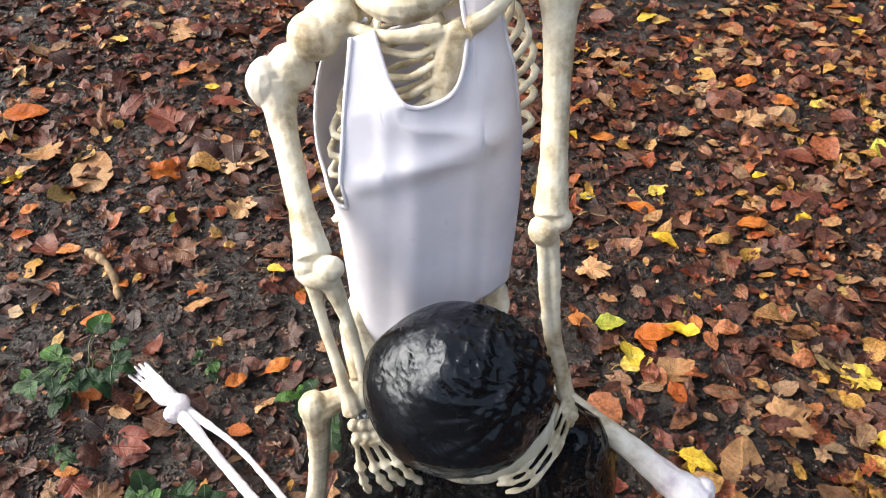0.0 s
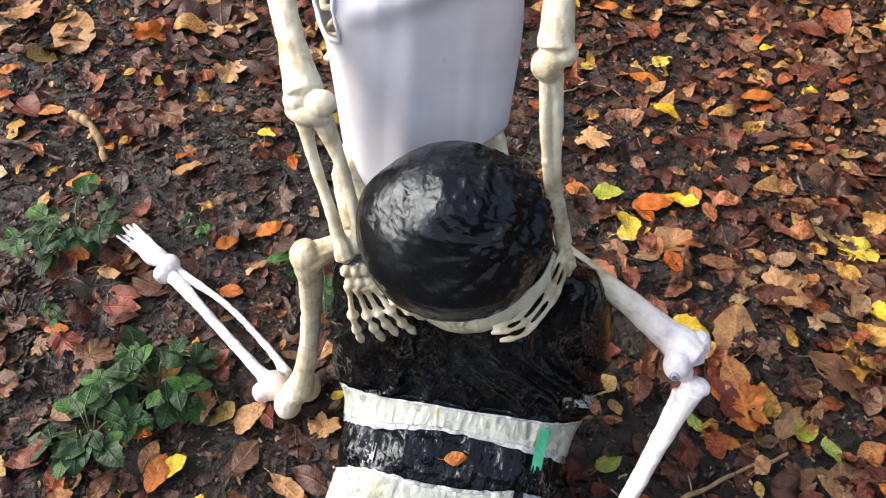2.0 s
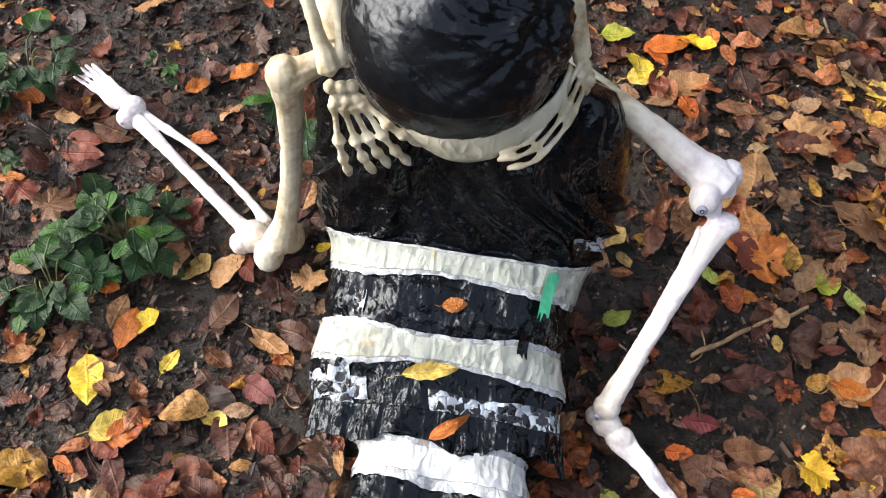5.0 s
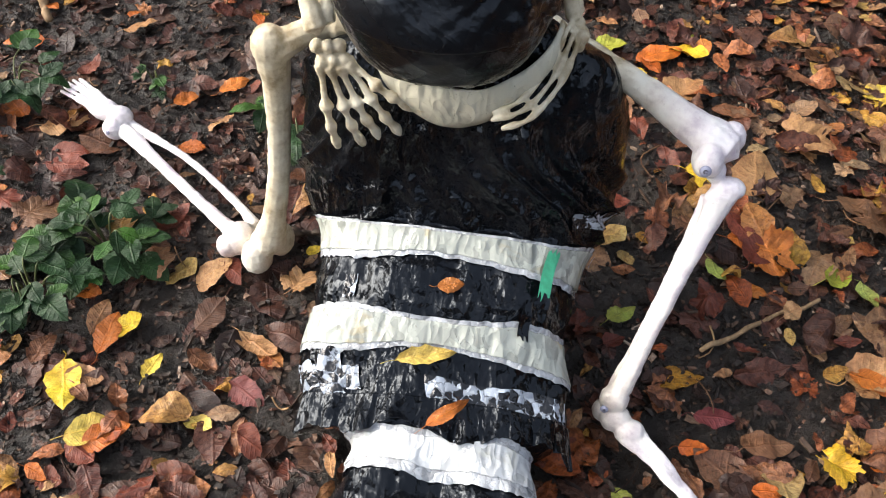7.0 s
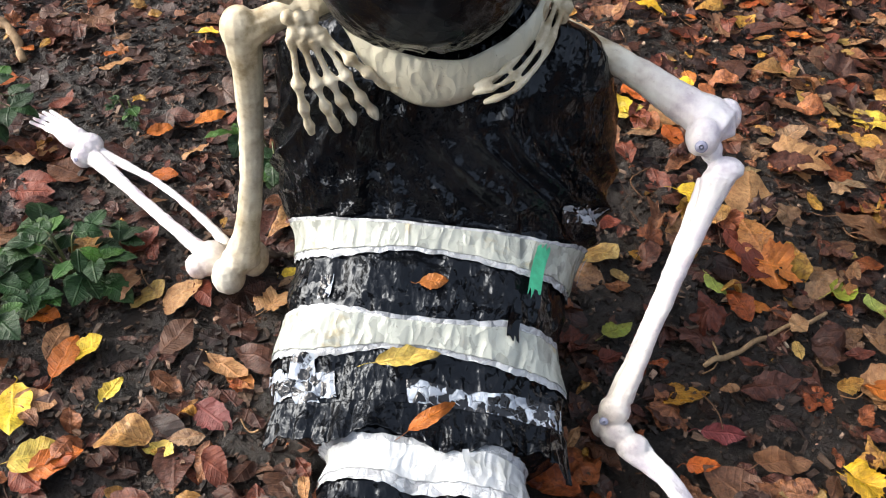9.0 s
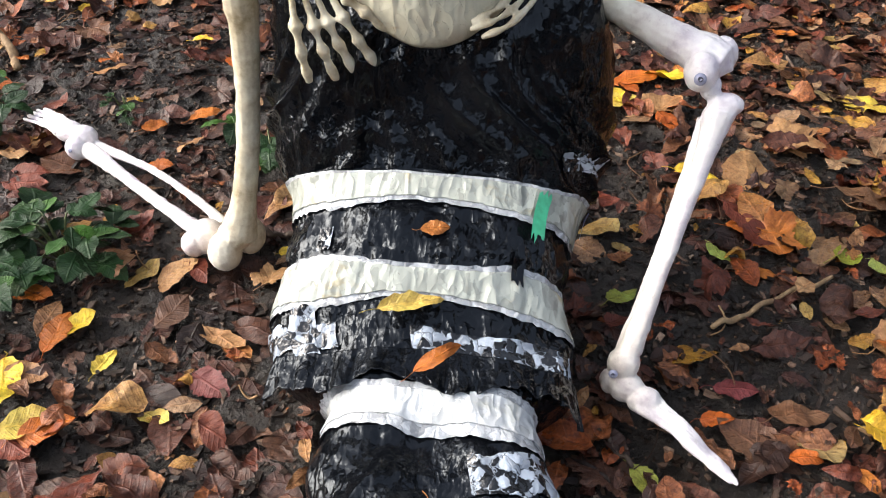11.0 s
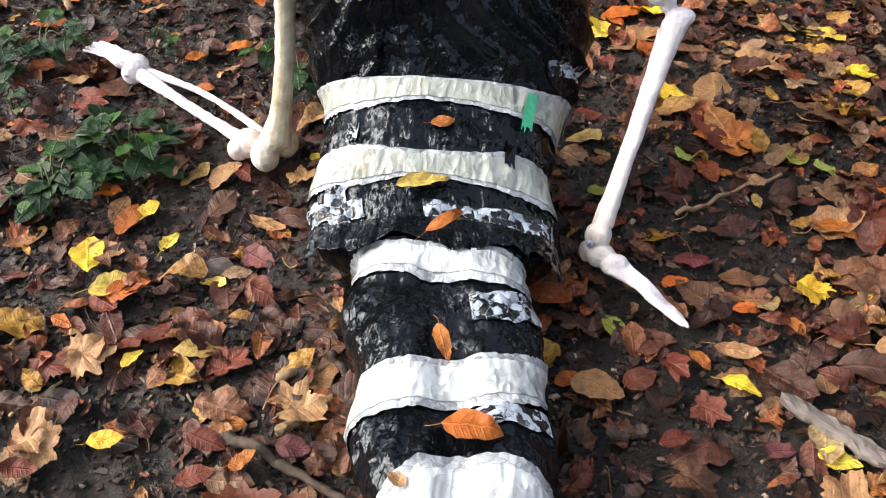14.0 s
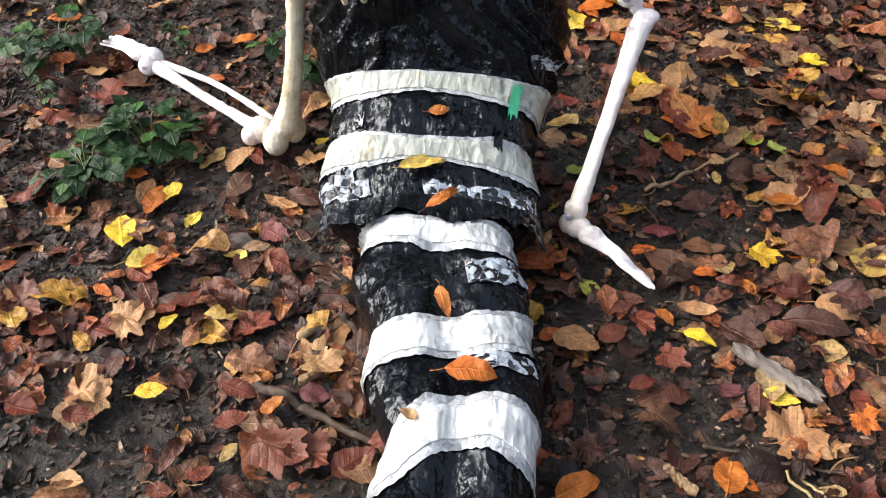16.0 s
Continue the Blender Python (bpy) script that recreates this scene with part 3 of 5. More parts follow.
def build_litter():
    """The uncounted leaves between the single ones: dense under the trees, sparse on the trodden soil."""
    rng = np.random.default_rng(3)
    coarse = [leaf_sheet("beech", rng, False) for _ in range(30)] + [leaf_sheet("maple", rng, False) for _ in range(5)]
    smooth = [leaf_sheet("beech", rng) for _ in range(30)] + [leaf_sheet("maple", rng) for _ in range(5)]
    n = 80000
    x, y = rng.uniform(-2.2, 2.5, n), rng.uniform(-0.35, 3.7, n)
    far = rng.random(n) < 0.36
    x, y = np.where(far, rng.normal(0.15, 2.6, n), x), np.where(far, rng.normal(1.6, 2.4, n), y)
    at = np.stack([x, y, 0 * x + 0.3], 1)
    spot = lambda cx, cy, rx, ry: np.exp(-((x - cx) / rx) ** 2 - ((y - cy) / ry) ** 2)
    trod = 0.9 * spot(0.55, 0.9, 0.22, 0.35) + 0.5 * spot(0.6, 1.5, 0.3, 0.3) + spot(-0.40, 1.36, 0.28, 0.14) + spot(0.50, 0.25, 0.10, 0.22) + spot(-0.25, 0.20, 0.22, 0.16)
    want = 0.33 + 0.30 * smoothstep(0.5, 0.95, x) + 0.27 * smoothstep(1.3, 2.2, y) + 0.10 * smoothstep(0, -0.8, x) + 0.34 * fractal(at, 2.6, 2, 21) - 0.30 * trod
    keep = rng.random(n) < np.clip(want, 0.03, 1)
    x, y = x[keep][:LITTER_COUNT], y[keep][:LITTER_COUNT]
    z = relief(x, y)
    verts, faces, uvs, count = [], [], [], 0
    size = np.clip(rng.lognormal(math.log(0.044), 0.36, len(x)), 0.014, 0.11) * np.where(rng.random(len(x)) < 0.35, 0.42, 1.0)
    turn = rng.normal(0, 1, (len(x), 3)) * np.array([0.24, 0.24, 0]) + rng.uniform(0, 6.283, (len(x), 1)) * np.array([0, 0, 1])
    kind, lift, wide, curl = rng.integers(len(coarse), size=len(x)), rng.uniform(-0.003, 0.012, len(x)), rng.uniform(0.7, 1.2, len(x)), rng.uniform(0.5, 1.7, len(x))
    for k in range(len(x)):
        pts, fc, uv = (smooth if abs(x[k] - 0.15) < 1.0 and -0.1 < y[k] < 1.5 else coarse)[kind[k]]
        m = np.array(Euler(turn[k]).to_matrix()) * (size[k] * np.array([1, wide[k], curl[k]]))
        verts.append(pts @ m.T + np.array([x[k], y[k], z[k] + lift[k]]))
        faces += [tuple(a + count for a in q) for q in fc]
        uvs.append(uv)
        count += len(pts)
    sh = Shape()
    sh.v, sh.f, sh.n = verts, faces, count
    me = sh.mesh("leaf_litter", LITTER)
    lay = me.uv_layers.new(name="uv")
    idx = np.zeros(len(me.loops), int)
    me.loops.foreach_get("vertex_index", idx)
    lay.data.foreach_set("uv", np.vstack(uvs)[idx].ravel())
    return tagged(new("leaf_litter", me), "brown and russet leaf litter on the soil", "leaf litter", kind="stuff")


def scatter(name, label, mat, rng, x, y, size, lean, lift, maples):
    """Uncounted leaves strewn at the given places, joined."""
    n = len(x)
    coarse = [leaf_sheet("beech", rng, False) for _ in range(20)] + [leaf_sheet("maple", rng, False) for _ in range(maples)]
    smooth = [leaf_sheet("beech", rng) for _ in range(20)] + [leaf_sheet("maple", rng) for _ in range(maples)]
    z = relief(x, y)
    verts, faces, uvs, count = [], [], [], 0
    kind, turn = rng.integers(len(coarse), size=n), np.column_stack([rng.normal(0, lean, (n, 2)), rng.uniform(0, 6.283, n)])
    for k in range(n):
        pts, fc, uv = (smooth if abs(x[k] - 0.15) < 1.0 and -0.1 < y[k] < 1.5 else coarse)[kind[k]]
        m = np.array(Euler(turn[k]).to_matrix()) * (size[k] * np.array([1, 1, 0.6]))
        verts.append(pts @ m.T + np.array([x[k], y[k], z[k] + lift]))
        faces += [tuple(a + count for a in q) for q in fc]
        uvs.append(uv)
        count += len(pts)
    sh = Shape()
    sh.v, sh.f, sh.n = verts, faces, count
    me = sh.mesh(name, mat)
    lay = me.uv_layers.new(name="uv")
    idx = np.zeros(len(me.loops), int)
    me.loops.foreach_get("vertex_index", idx)
    lay.data.foreach_set("uv", np.vstack(uvs)[idx].ravel())
    return tagged(new(name, me), label, "leaf litter", kind="stuff")


def build_mould():
    """Old dark leaves pressed flat into the soil, fewer where it is trodden."""
    rng = np.random.default_rng(8)
    n = 11000
    x, y = rng.uniform(-1.7, 2.0, n), rng.uniform(-0.25, 3.0, n)
    bare = np.exp(-((x - 0.55) / 0.25) ** 2 - ((y - 0.75) / 0.45) ** 2) + np.exp(-((x + 0.25) / 0.25) ** 2 - ((y - 0.22) / 0.2) ** 2)
    keep = rng.random(n) > 0.8 * bare
    x, y = x[keep], y[keep]
    size = np.clip(rng.lognormal(math.log(0.038), 0.45, len(x)), 0.012, 0.09)
    return scatter("leaf_mould", "old dark wet leaves pressed into the soil", MOULD, rng, x, y, size, 0.16, -0.002, 4)


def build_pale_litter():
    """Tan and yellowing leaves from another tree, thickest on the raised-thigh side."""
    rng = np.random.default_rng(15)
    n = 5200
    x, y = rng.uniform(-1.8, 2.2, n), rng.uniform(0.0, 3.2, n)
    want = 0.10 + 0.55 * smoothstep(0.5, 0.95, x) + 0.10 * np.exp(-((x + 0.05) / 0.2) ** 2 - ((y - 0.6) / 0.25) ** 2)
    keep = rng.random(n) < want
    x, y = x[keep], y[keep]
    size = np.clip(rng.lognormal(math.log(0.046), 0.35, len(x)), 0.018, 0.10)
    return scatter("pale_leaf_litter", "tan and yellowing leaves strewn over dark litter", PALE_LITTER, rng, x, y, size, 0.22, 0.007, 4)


def build_fine_twigs():
    """Thin stalks and rootlets lying everywhere among the leaves."""
    rng = np.random.default_rng(9)
    sh = Shape()
    for _ in range(420):
        x, y, a = rng.uniform(-1.3, 1.6), rng.uniform(-0.1, 2.3), rng.uniform(0, 6.283)
        ln, bow = rng.uniform(0.02, 0.085), rng.normal(0, 0.12)
        pts = np.array([(x + ln * t * math.cos(a) - ln * bow * math.sin(a) * (1 - (2 * t - 1) ** 2), y + ln * t * math.sin(a) + ln * bow * math.cos(a) * (1 - (2 * t - 1) ** 2)) for t in (0, 0.35, 0.7, 1)])
        z = relief(pts[:, 0], pts[:, 1]) + rng.uniform(0.006, 0.014)
        r = rng.uniform(0.0006, 0.0018)
        sh.tube(np.column_stack([pts, z]), [r, r * 0.7], 7, 5)
    return tagged(new("fine_twigs", sh.mesh("fine_twigs", FINE_TWIG)), "thin dark and straw-coloured stalks among leaves", "twigs", kind="stuff")


def build_debris():
    """Crumbs of soil, bud scales and bits of twig."""
    rng = np.random.default_rng(4)
    n = 80000
    x, y = rng.uniform(-1.5, 1.8, n), rng.uniform(-0.3, 2.6, n)
    z = relief(x, y)
    cube = np.array([(-1, -1, -1), (1, -1, -1), (1, 1, -1), (-1, 1, -1), (-1, -1, 1), (1, -1, 1), (1, 1, 1), (-1, 1, 1)]) * 0.5
    quads = np.array([(3, 2, 1, 0), (4, 5, 6, 7), (0, 1, 5, 4), (1, 2, 6, 5), (2, 3, 7, 6), (3, 0, 4, 7)])
    length = rng.lognormal(math.log(0.0052), 0.58, n)
    thick = np.minimum(length * 0.75, rng.uniform(0.002, 0.007, n))
    a = rng.uniform(0, 2 * np.pi, n)
    b = rng.normal(0, 0.25, n)
    jit = cube[None] * (1 + 0.5 * rng.uniform(-1, 1, (n, 8, 3)))
    p = jit * np.stack([np.minimum(length, 0.05), thick, thick * 0.8], 1)[:, None]
    p[..., 2] += p[..., 0] * b[:, None]
    q = np.stack([p[..., 0] * np.cos(a)[:, None] - p[..., 1] * np.sin(a)[:, None], p[..., 0] * np.sin(a)[:, None] + p[..., 1] * np.cos(a)[:, None], p[..., 2]], -1)
    q += np.stack([x, y, z + 0.002], 1)[:, None]
    sh = Shape().add(q.reshape(-1, 3), (quads[None] + 8 * np.arange(n)[:, None, None]).reshape(-1, 4))
    return tagged(new("soil_crumbs", sh.mesh("soil_crumbs", DEBRIS, False)), "small crumbs of soil, bark and twig", "debris", kind="stuff")


# ---- the skeleton prop: one mesh ----
def build_skeleton():
    s = Shape()
    V = lambda *a: np.array(a, float)
    # kneeling leg
    s.blob((0.02, 0.895, 0.425), 0.026).tube([(0.015, 0.893, 0.425), (-0.02, 0.868, 0.418), (-0.052, 0.853, 0.405)], [0.017, 0.016, 0.022], 8)
    s.blob((-0.054, 0.851, 0.412), (0.023, 0.022, 0.027))
    s.tube([(-0.052, 0.852, 0.405), (-0.056, 0.856, 0.33), (-0.068, 0.858, 0.22), (-0.084, 0.852, 0.12), (-0.100, 0.842, 0.05)], [0.022, 0.0175, 0.0155, 0.0155, 0.017, 0.026], 22, 14)
    s.blob((-0.116, 0.822, 0.034), (0.024, 0.026, 0.030)).blob((-0.090, 0.858, 0.036), (0.022, 0.026, 0.028)).blob((-0.104, 0.838, 0.052), (0.024, 0.028, 0.022))
    s.blob((-0.150, 0.852, 0.034), (0.026, 0.028, 0.024)).blob((-0.166, 0.838, 0.030), (0.018, 0.018, 0.020))
    s.tube([(-0.150, 0.852, 0.033), (-0.195, 0.884, 0.034), (-0.30, 0.968, 0.030), (-0.405, 1.052, 0.028)], [0.021, 0.0115, 0.009, 0.009, 0.0145], 18, 12)
    s.tube([(-0.135, 0.880, 0.030), (-0.175, 0.918, 0.036), (-0.28, 1.000, 0.034), (-0.400, 1.066, 0.028)], [0.012, 0.0075, 0.006, 0.0065, 0.010], 16, 8)
    s.blob((-0.424, 1.052, 0.030), (0.019, 0.017, 0.021)).blob((-0.418, 1.072, 0.040), (0.022, 0.020, 0.019)).blob((-0.447, 1.082, 0.042), (0.024, 0.020, 0.017))
    for k in range(5):
        o = (k - 2) * 0.0078
        tip = V(-0.538, 1.145, 0.030) + V(0.62, 0.79, 0) * o * 1.25 + V(-0.79, 0.62, 0) * (0.012 - 0.006 * abs(k - 2.5))
        root = V(-0.452, 1.084, 0.044) + V(0.62, 0.79, 0) * o * 0.9
        mid = root * 0.42 + tip * 0.58 + V(0, 0, 0.004)
        s.tube([root, root * 0.7 + tip * 0.3 + V(0, 0, 0.004), mid, tip], [0.008, 0.0046, 0.0040, 0.0052, 0.0032, 0.0040, 0.003], 18, 7)
    # other leg, thigh raised outward
    s.blob((0.165, 0.985, 0.440), 0.026)
    s.tube([(0.165, 0.985, 0.440), (0.215, 0.968, 0.425), (0.30, 0.920, 0.405), (0.39, 0.868, 0.386), (0.448, 0.832, 0.370)], [0.022, 0.018, 0.0150, 0.0150, 0.018, 0.022], 22, 14)
    s.tube([(0.430, 0.842, 0.374), (0.462, 0.824, 0.368), (0.484, 0.812, 0.362)], [0.018, 0.028, 0.024], 8, 14, 0.85)
    s.blob((0.488, 0.832, 0.364), (0.017, 0.019, 0.020)).blob((0.460, 0.796, 0.360), (0.019, 0.021, 0.022))
    s.blob((0.474, 0.796, 0.342), (0.012, 0.012, 0.014))
    s.blob((0.492, 0.786, 0.328), (0.020, 0.016, 0.013)).blob((0.480, 0.778, 0.314), (0.014, 0.012, 0.018))
    s.tube([(0.488, 0.783, 0.322), (0.473, 0.754, 0.265), (0.446, 0.704, 0.168), (0.418, 0.652, 0.074)], [0.017, 0.0118, 0.0095, 0.0098, 0.0145], 20, 12)
    s.tube([(0.474, 0.790, 0.305), (0.461, 0.762, 0.255), (0.436, 0.708, 0.158), (0.409, 0.655, 0.064)], [0.008, 0.0055, 0.005, 0.0055, 0.009], 16, 8)
    s.blob((0.412, 0.644, 0.060), (0.020, 0.018, 0.022)).blob((0.399, 0.640, 0.032), (0.012, 0.014, 0.017)).blob((0.418, 0.628, 0.036), (0.022, 0.019, 0.018))
    s.blob((0.436, 0.612, 0.034), (0.021, 0.018, 0.015))
    fd = V(0.76, -0.65, 0)
    for k in range(5):
        o = V(0.65, 0.76, 0) * (k - 2) * 0.0075
        root, tip = V(0.436, 0.610, 0.036) + o * 0.9, V(0.526, 0.530, 0.013) + o * 0.4 + fd * (0.012 - 0.006 * abs(k - 1.2))
        s.tube([root, root * 0.62 + tip * 0.38 + V(0, 0, 0.005), root * 0.3 + tip * 0.7, tip], [0.007, 0.0038, 0.0036, 0.0052, 0.0032, 0.0042, 0.003], 18, 7)
    # pelvis
    s.tube([(0.165, 0.985, 0.455), (0.18, 1.02, 0.50), (0.15, 1.05, 0.545)], [0.028, 0.020, 0.014], 10, 10, 0.5)
    s.tube([(0.015, 0.90, 0.44), (-0.015, 0.95, 0.49), (0.01, 0.99, 0.545)], [0.028, 0.020, 0.014], 10, 10, 0.5)
    s.tube([(0.03, 0.905, 0.42), (0.085, 0.905, 0.41), (0.155, 0.972, 0.425)], [0.018, 0.013, 0.018], 10)
    s.tube([(0.01, 0.98, 0.52), (0.09, 1.04, 0.50), (0.16, 1.045, 0.52)], [0.016, 0.026, 0.016], 10)
    # spine and neck
    spine = spline([(0.09, 1.035, 0.50), (0.082, 1.06, 0.62), (0.072, 1.12, 0.78), (0.066, 1.135, 0.90), (0.062, 1.10, 0.97)], 22)
    for c in spine:
        s.blob(c, (0.017, 0.016, 0.011), rows=7, cols=9)
    s.tube(spine, [0.010, 0.009], 24, 8)
    # ribs and breastbone
    stern = spline([(0.098, 1.060, 0.885), (0.088, 1.030, 0.81), (0.085, 1.015, 0.74)], 8)
    s.tube([(0.108, 1.062, 0.892), (0.104, 1.050, 0.865), (0.092, 1.030, 0.81), (0.085, 1.012, 0.73)], [0.025, 0.021, 0.014, 0.012], 10, 10, 0.45, (0, -1, 0.3))
    for k in range(9):
        f = k / 8
        back = spline(spine[7:18], 9)[8 - k]
        front = stern[min(7, k)] if k < 7 else stern[7] + V(0, 0.01, -0.02 * (k - 6))
        w = 0.072 + 0.056 * math.sin(min(1, f * 1.5) * math.pi / 2)
        for sd in (-1, 1):
            ax = V(sd * 0.88, sd * 0.40, sd * 0.26)
            s.tube([back, back + ax * w * 0.75 + V(0, 0.012, -0.006), (back + front) / 2 + ax * w * 1.10 + V(0, 0, -0.014), front + ax * w * 0.55 + V(0, 0.004, -0.010), front], [0.0052, 0.0055, 0.0055, 0.006, 0.006], 18, 7, 0.8)
    # collar bones and shoulder blades
    for sh_, sd in ((V(-0.085, 1.062, 0.862), -1), (V(0.205, 1.088, 0.962), 1)):
        m = V(0.108, 1.062, 0.896) + V(sd * 0.018, 0, sd * 0.006)
        s.tube([m, m * 0.65 + sh_ * 0.35 + V(0, -0.012, 0.004), m * 0.3 + sh_ * 0.7 + V(0, 0.012, 0.010), sh_ + V(0, 0.006, 0.018)], [0.012, 0.008, 0.0085, 0.013], 16, 9)
        s.blob(sh_ + V(-sd * 0.018, 0.010, 0.004), (0.026, 0.024, 0.024))
        blade = [sh_ + V(0, 0.01, 0.012), sh_ + V(-sd * 0.045, 0.065, 0.010), sh_ + V(-sd * 0.055, 0.085, -0.10)]
        s.tube(blade, [0.016, 0.034, 0.012], 10, 10, 0.22, (0, 1, 0.2))
    s.blob((-0.066, 1.066, 0.868), (0.034, 0.032, 0.030)).blob((-0.048, 1.085, 0.885), (0.034, 0.034, 0.022))
    # arm on the kneeling side
    s.blob((-0.095, 1.052, 0.828), (0.032, 0.030, 0.032)).blob((-0.123, 1.036, 0.815), (0.026, 0.028, 0.034))
    s.tube([(-0.112, 1.040, 0.812), (-0.100, 1.010, 0.775), (-0.070, 0.948, 0.718), (-0.040, 0.890, 0.668)], [0.030, 0.020, 0.0165, 0.0165, 0.024], 20, 14)
    s.blob((-0.046, 0.884, 0.660), (0.019, 0.018, 0.018)).blob((-0.016, 0.875, 0.668), (0.019, 0.016, 0.016)).blob((-0.030, 0.874, 0.650), (0.026, 0.016, 0.015))
    s.blob((-0.052, 0.892, 0.640), (0.015, 0.016, 0.018))
    s.tube([(-0.020, 0.880, 0.645), (0.004, 0.862, 0.59), (0.024, 0.836, 0.53), (0.030, 0.812, 0.485)], [0.015, 0.0095, 0.008, 0.007, 0.008], 16, 9)
    s.tube([(-0.042, 0.880, 0.645), (-0.028, 0.860, 0.59), (-0.002, 0.828, 0.53), (0.018, 0.802, 0.482)], [0.012, 0.008, 0.0075, 0.0085, 0.0135], 16, 9)
    for c in ((0.018, 0.797, 0.462), (0.030, 0.798, 0.462), (0.041, 0.802, 0.461), (0.024, 0.790, 0.448), (0.036, 0.792, 0.447), (0.047, 0.797, 0.447)):
        s.blob(c, 0.0085, rows=7, cols=8)
    tips = [((0.022, 0.788, 0.444), (0.036, 0.780, 0.330)), ((0.033, 0.788, 0.443), (0.064, 0.788, 0.331)), ((0.043, 0.790, 0.443), (0.084, 0.795, 0.338)), ((0.052, 0.794, 0.445), (0.109, 0.796, 0.347)), ((0.052, 0.798, 0.447), (0.122, 0.792, 0.392))]
    for a, b in tips:
        a, b = V(*a), V(*b)
        fwd = V(0, -0.010, 0.004)
        pts = [a, a * 0.62 + b * 0.38 + fwd * 0.8, a * 0.34 + b * 0.66 + fwd, b]
        s.tube(pts, [0.0070, 0.0040, 0.0038, 0.0040, 0.0088, 0.0044, 0.0040, 0.0078, 0.0040, 0.0066, 0.0045], 40, 10)
    # other arm
    s.blob((0.220, 1.092, 0.948), (0.032, 0.030, 0.032))
    s.tube([(0.222, 1.088, 0.945), (0.226, 1.060, 0.900), (0.234, 0.995, 0.808), (0.240, 0.942, 0.732)], [0.030, 0.020, 0.0165, 0.0165, 0.021], 20, 14)
    s.blob((0.234, 0.932, 0.715), (0.020, 0.018, 0.020)).blob((0.252, 0.940, 0.728), (0.014, 0.015, 0.017))
    s.tube([(0.240, 0.934, 0.705), (0.252, 0.925, 0.66), (0.264, 0.905, 0.57), (0.290, 0.880, 0.478)], [0.014, 0.0095, 0.0075, 0.0075, 0.010], 16, 9)
    s.tube([(0.236, 0.930, 0.700), (0.240, 0.918, 0.65), (0.258, 0.898, 0.56), (0.288, 0.872, 0.476)], [0.010, 0.0075, 0.007, 0.007, 0.009], 16, 9)
    for c in ((0.294, 0.872, 0.470), (0.299, 0.862, 0.466), (0.291, 0.862, 0.462), (0.300, 0.852, 0.468), (0.296, 0.848, 0.458)):
        s.blob(c, 0.008, rows=7, cols=8)
    for k in range(3):
        o = V(0.0066, -0.0066, -0.0060) * (k - 2.8)
        path = [V(0.299, 0.852, 0.464) + o * 0.7, V(0.297, 0.822, 0.458) + o, V(0.283, 0.797, 0.428) + o, V(0.258, 0.767, 0.410) + o, V(0.222 + 0.007 * abs(k - 1), 0.762, 0.396) + o * 0.9]
        s.tube(path, [0.0042, 0.0030, 0.0028, 0.0030, 0.0046, 0.0030, 0.0030, 0.0045, 0.0030, 0.0042, 0.0032], 40, 9)
    # skull, mostly above the view
    s.blob((0.055, 1.050, 1.080), (0.066, 0.085, 0.075)).blob((0.055, 0.995, 1.045), (0.046, 0.040, 0.048))
    s.tube([(0.000, 1.075, 1.020), (0.010, 1.010, 0.968), (0.055, 0.978, 0.958), (0.100, 1.010, 0.968), (0.110, 1.075, 1.020)], [0.012, 0.014, 0.016, 0.014, 0.012], 20, 9)
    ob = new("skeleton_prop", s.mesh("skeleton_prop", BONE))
    r = ob.modifiers.new("fuse", "REMESH")
    r.mode, r.voxel_size, r.use_smooth_shade = "VOXEL", 0.0016, True
    k = ob.modifiers.new("soften", "SMOOTH")
    k.iterations, k.factor = 4, 0.5
    grainy = bpy.data.textures.new("bone_relief", "CLOUDS")
    grainy.noise_scale, grainy.noise_depth = 0.017, 3
    w = ob.modifiers.new("wear", "DISPLACE")
    w.texture, w.strength, w.mid_level, w.texture_coords = grainy, 0.0032, 0.5, "GLOBAL"
    return tagged(ob, "life-size cream plastic skeleton kneeling with weathered bleached bones", "skeleton prop")


def screw(x, y, z, aim, r):
    """A domed screw head seated in a joint."""
    ob = new("screw", Shape().blob((0, 0, 0), (r, r, r * 0.45)).tube([(0, 0, 0), (0, 0, -2 * r)], [r * 0.7, r * 0.7], 4, 10).mesh("screw", STEEL))
    ob.matrix_world = Matrix.Translation((x, y, z)) @ Vector(aim).to_track_quat("Z", "Y").to_matrix().to_4x4()
    return tagged(ob, "round grey-violet screw head in a bone joint", "screw", "joint screws")


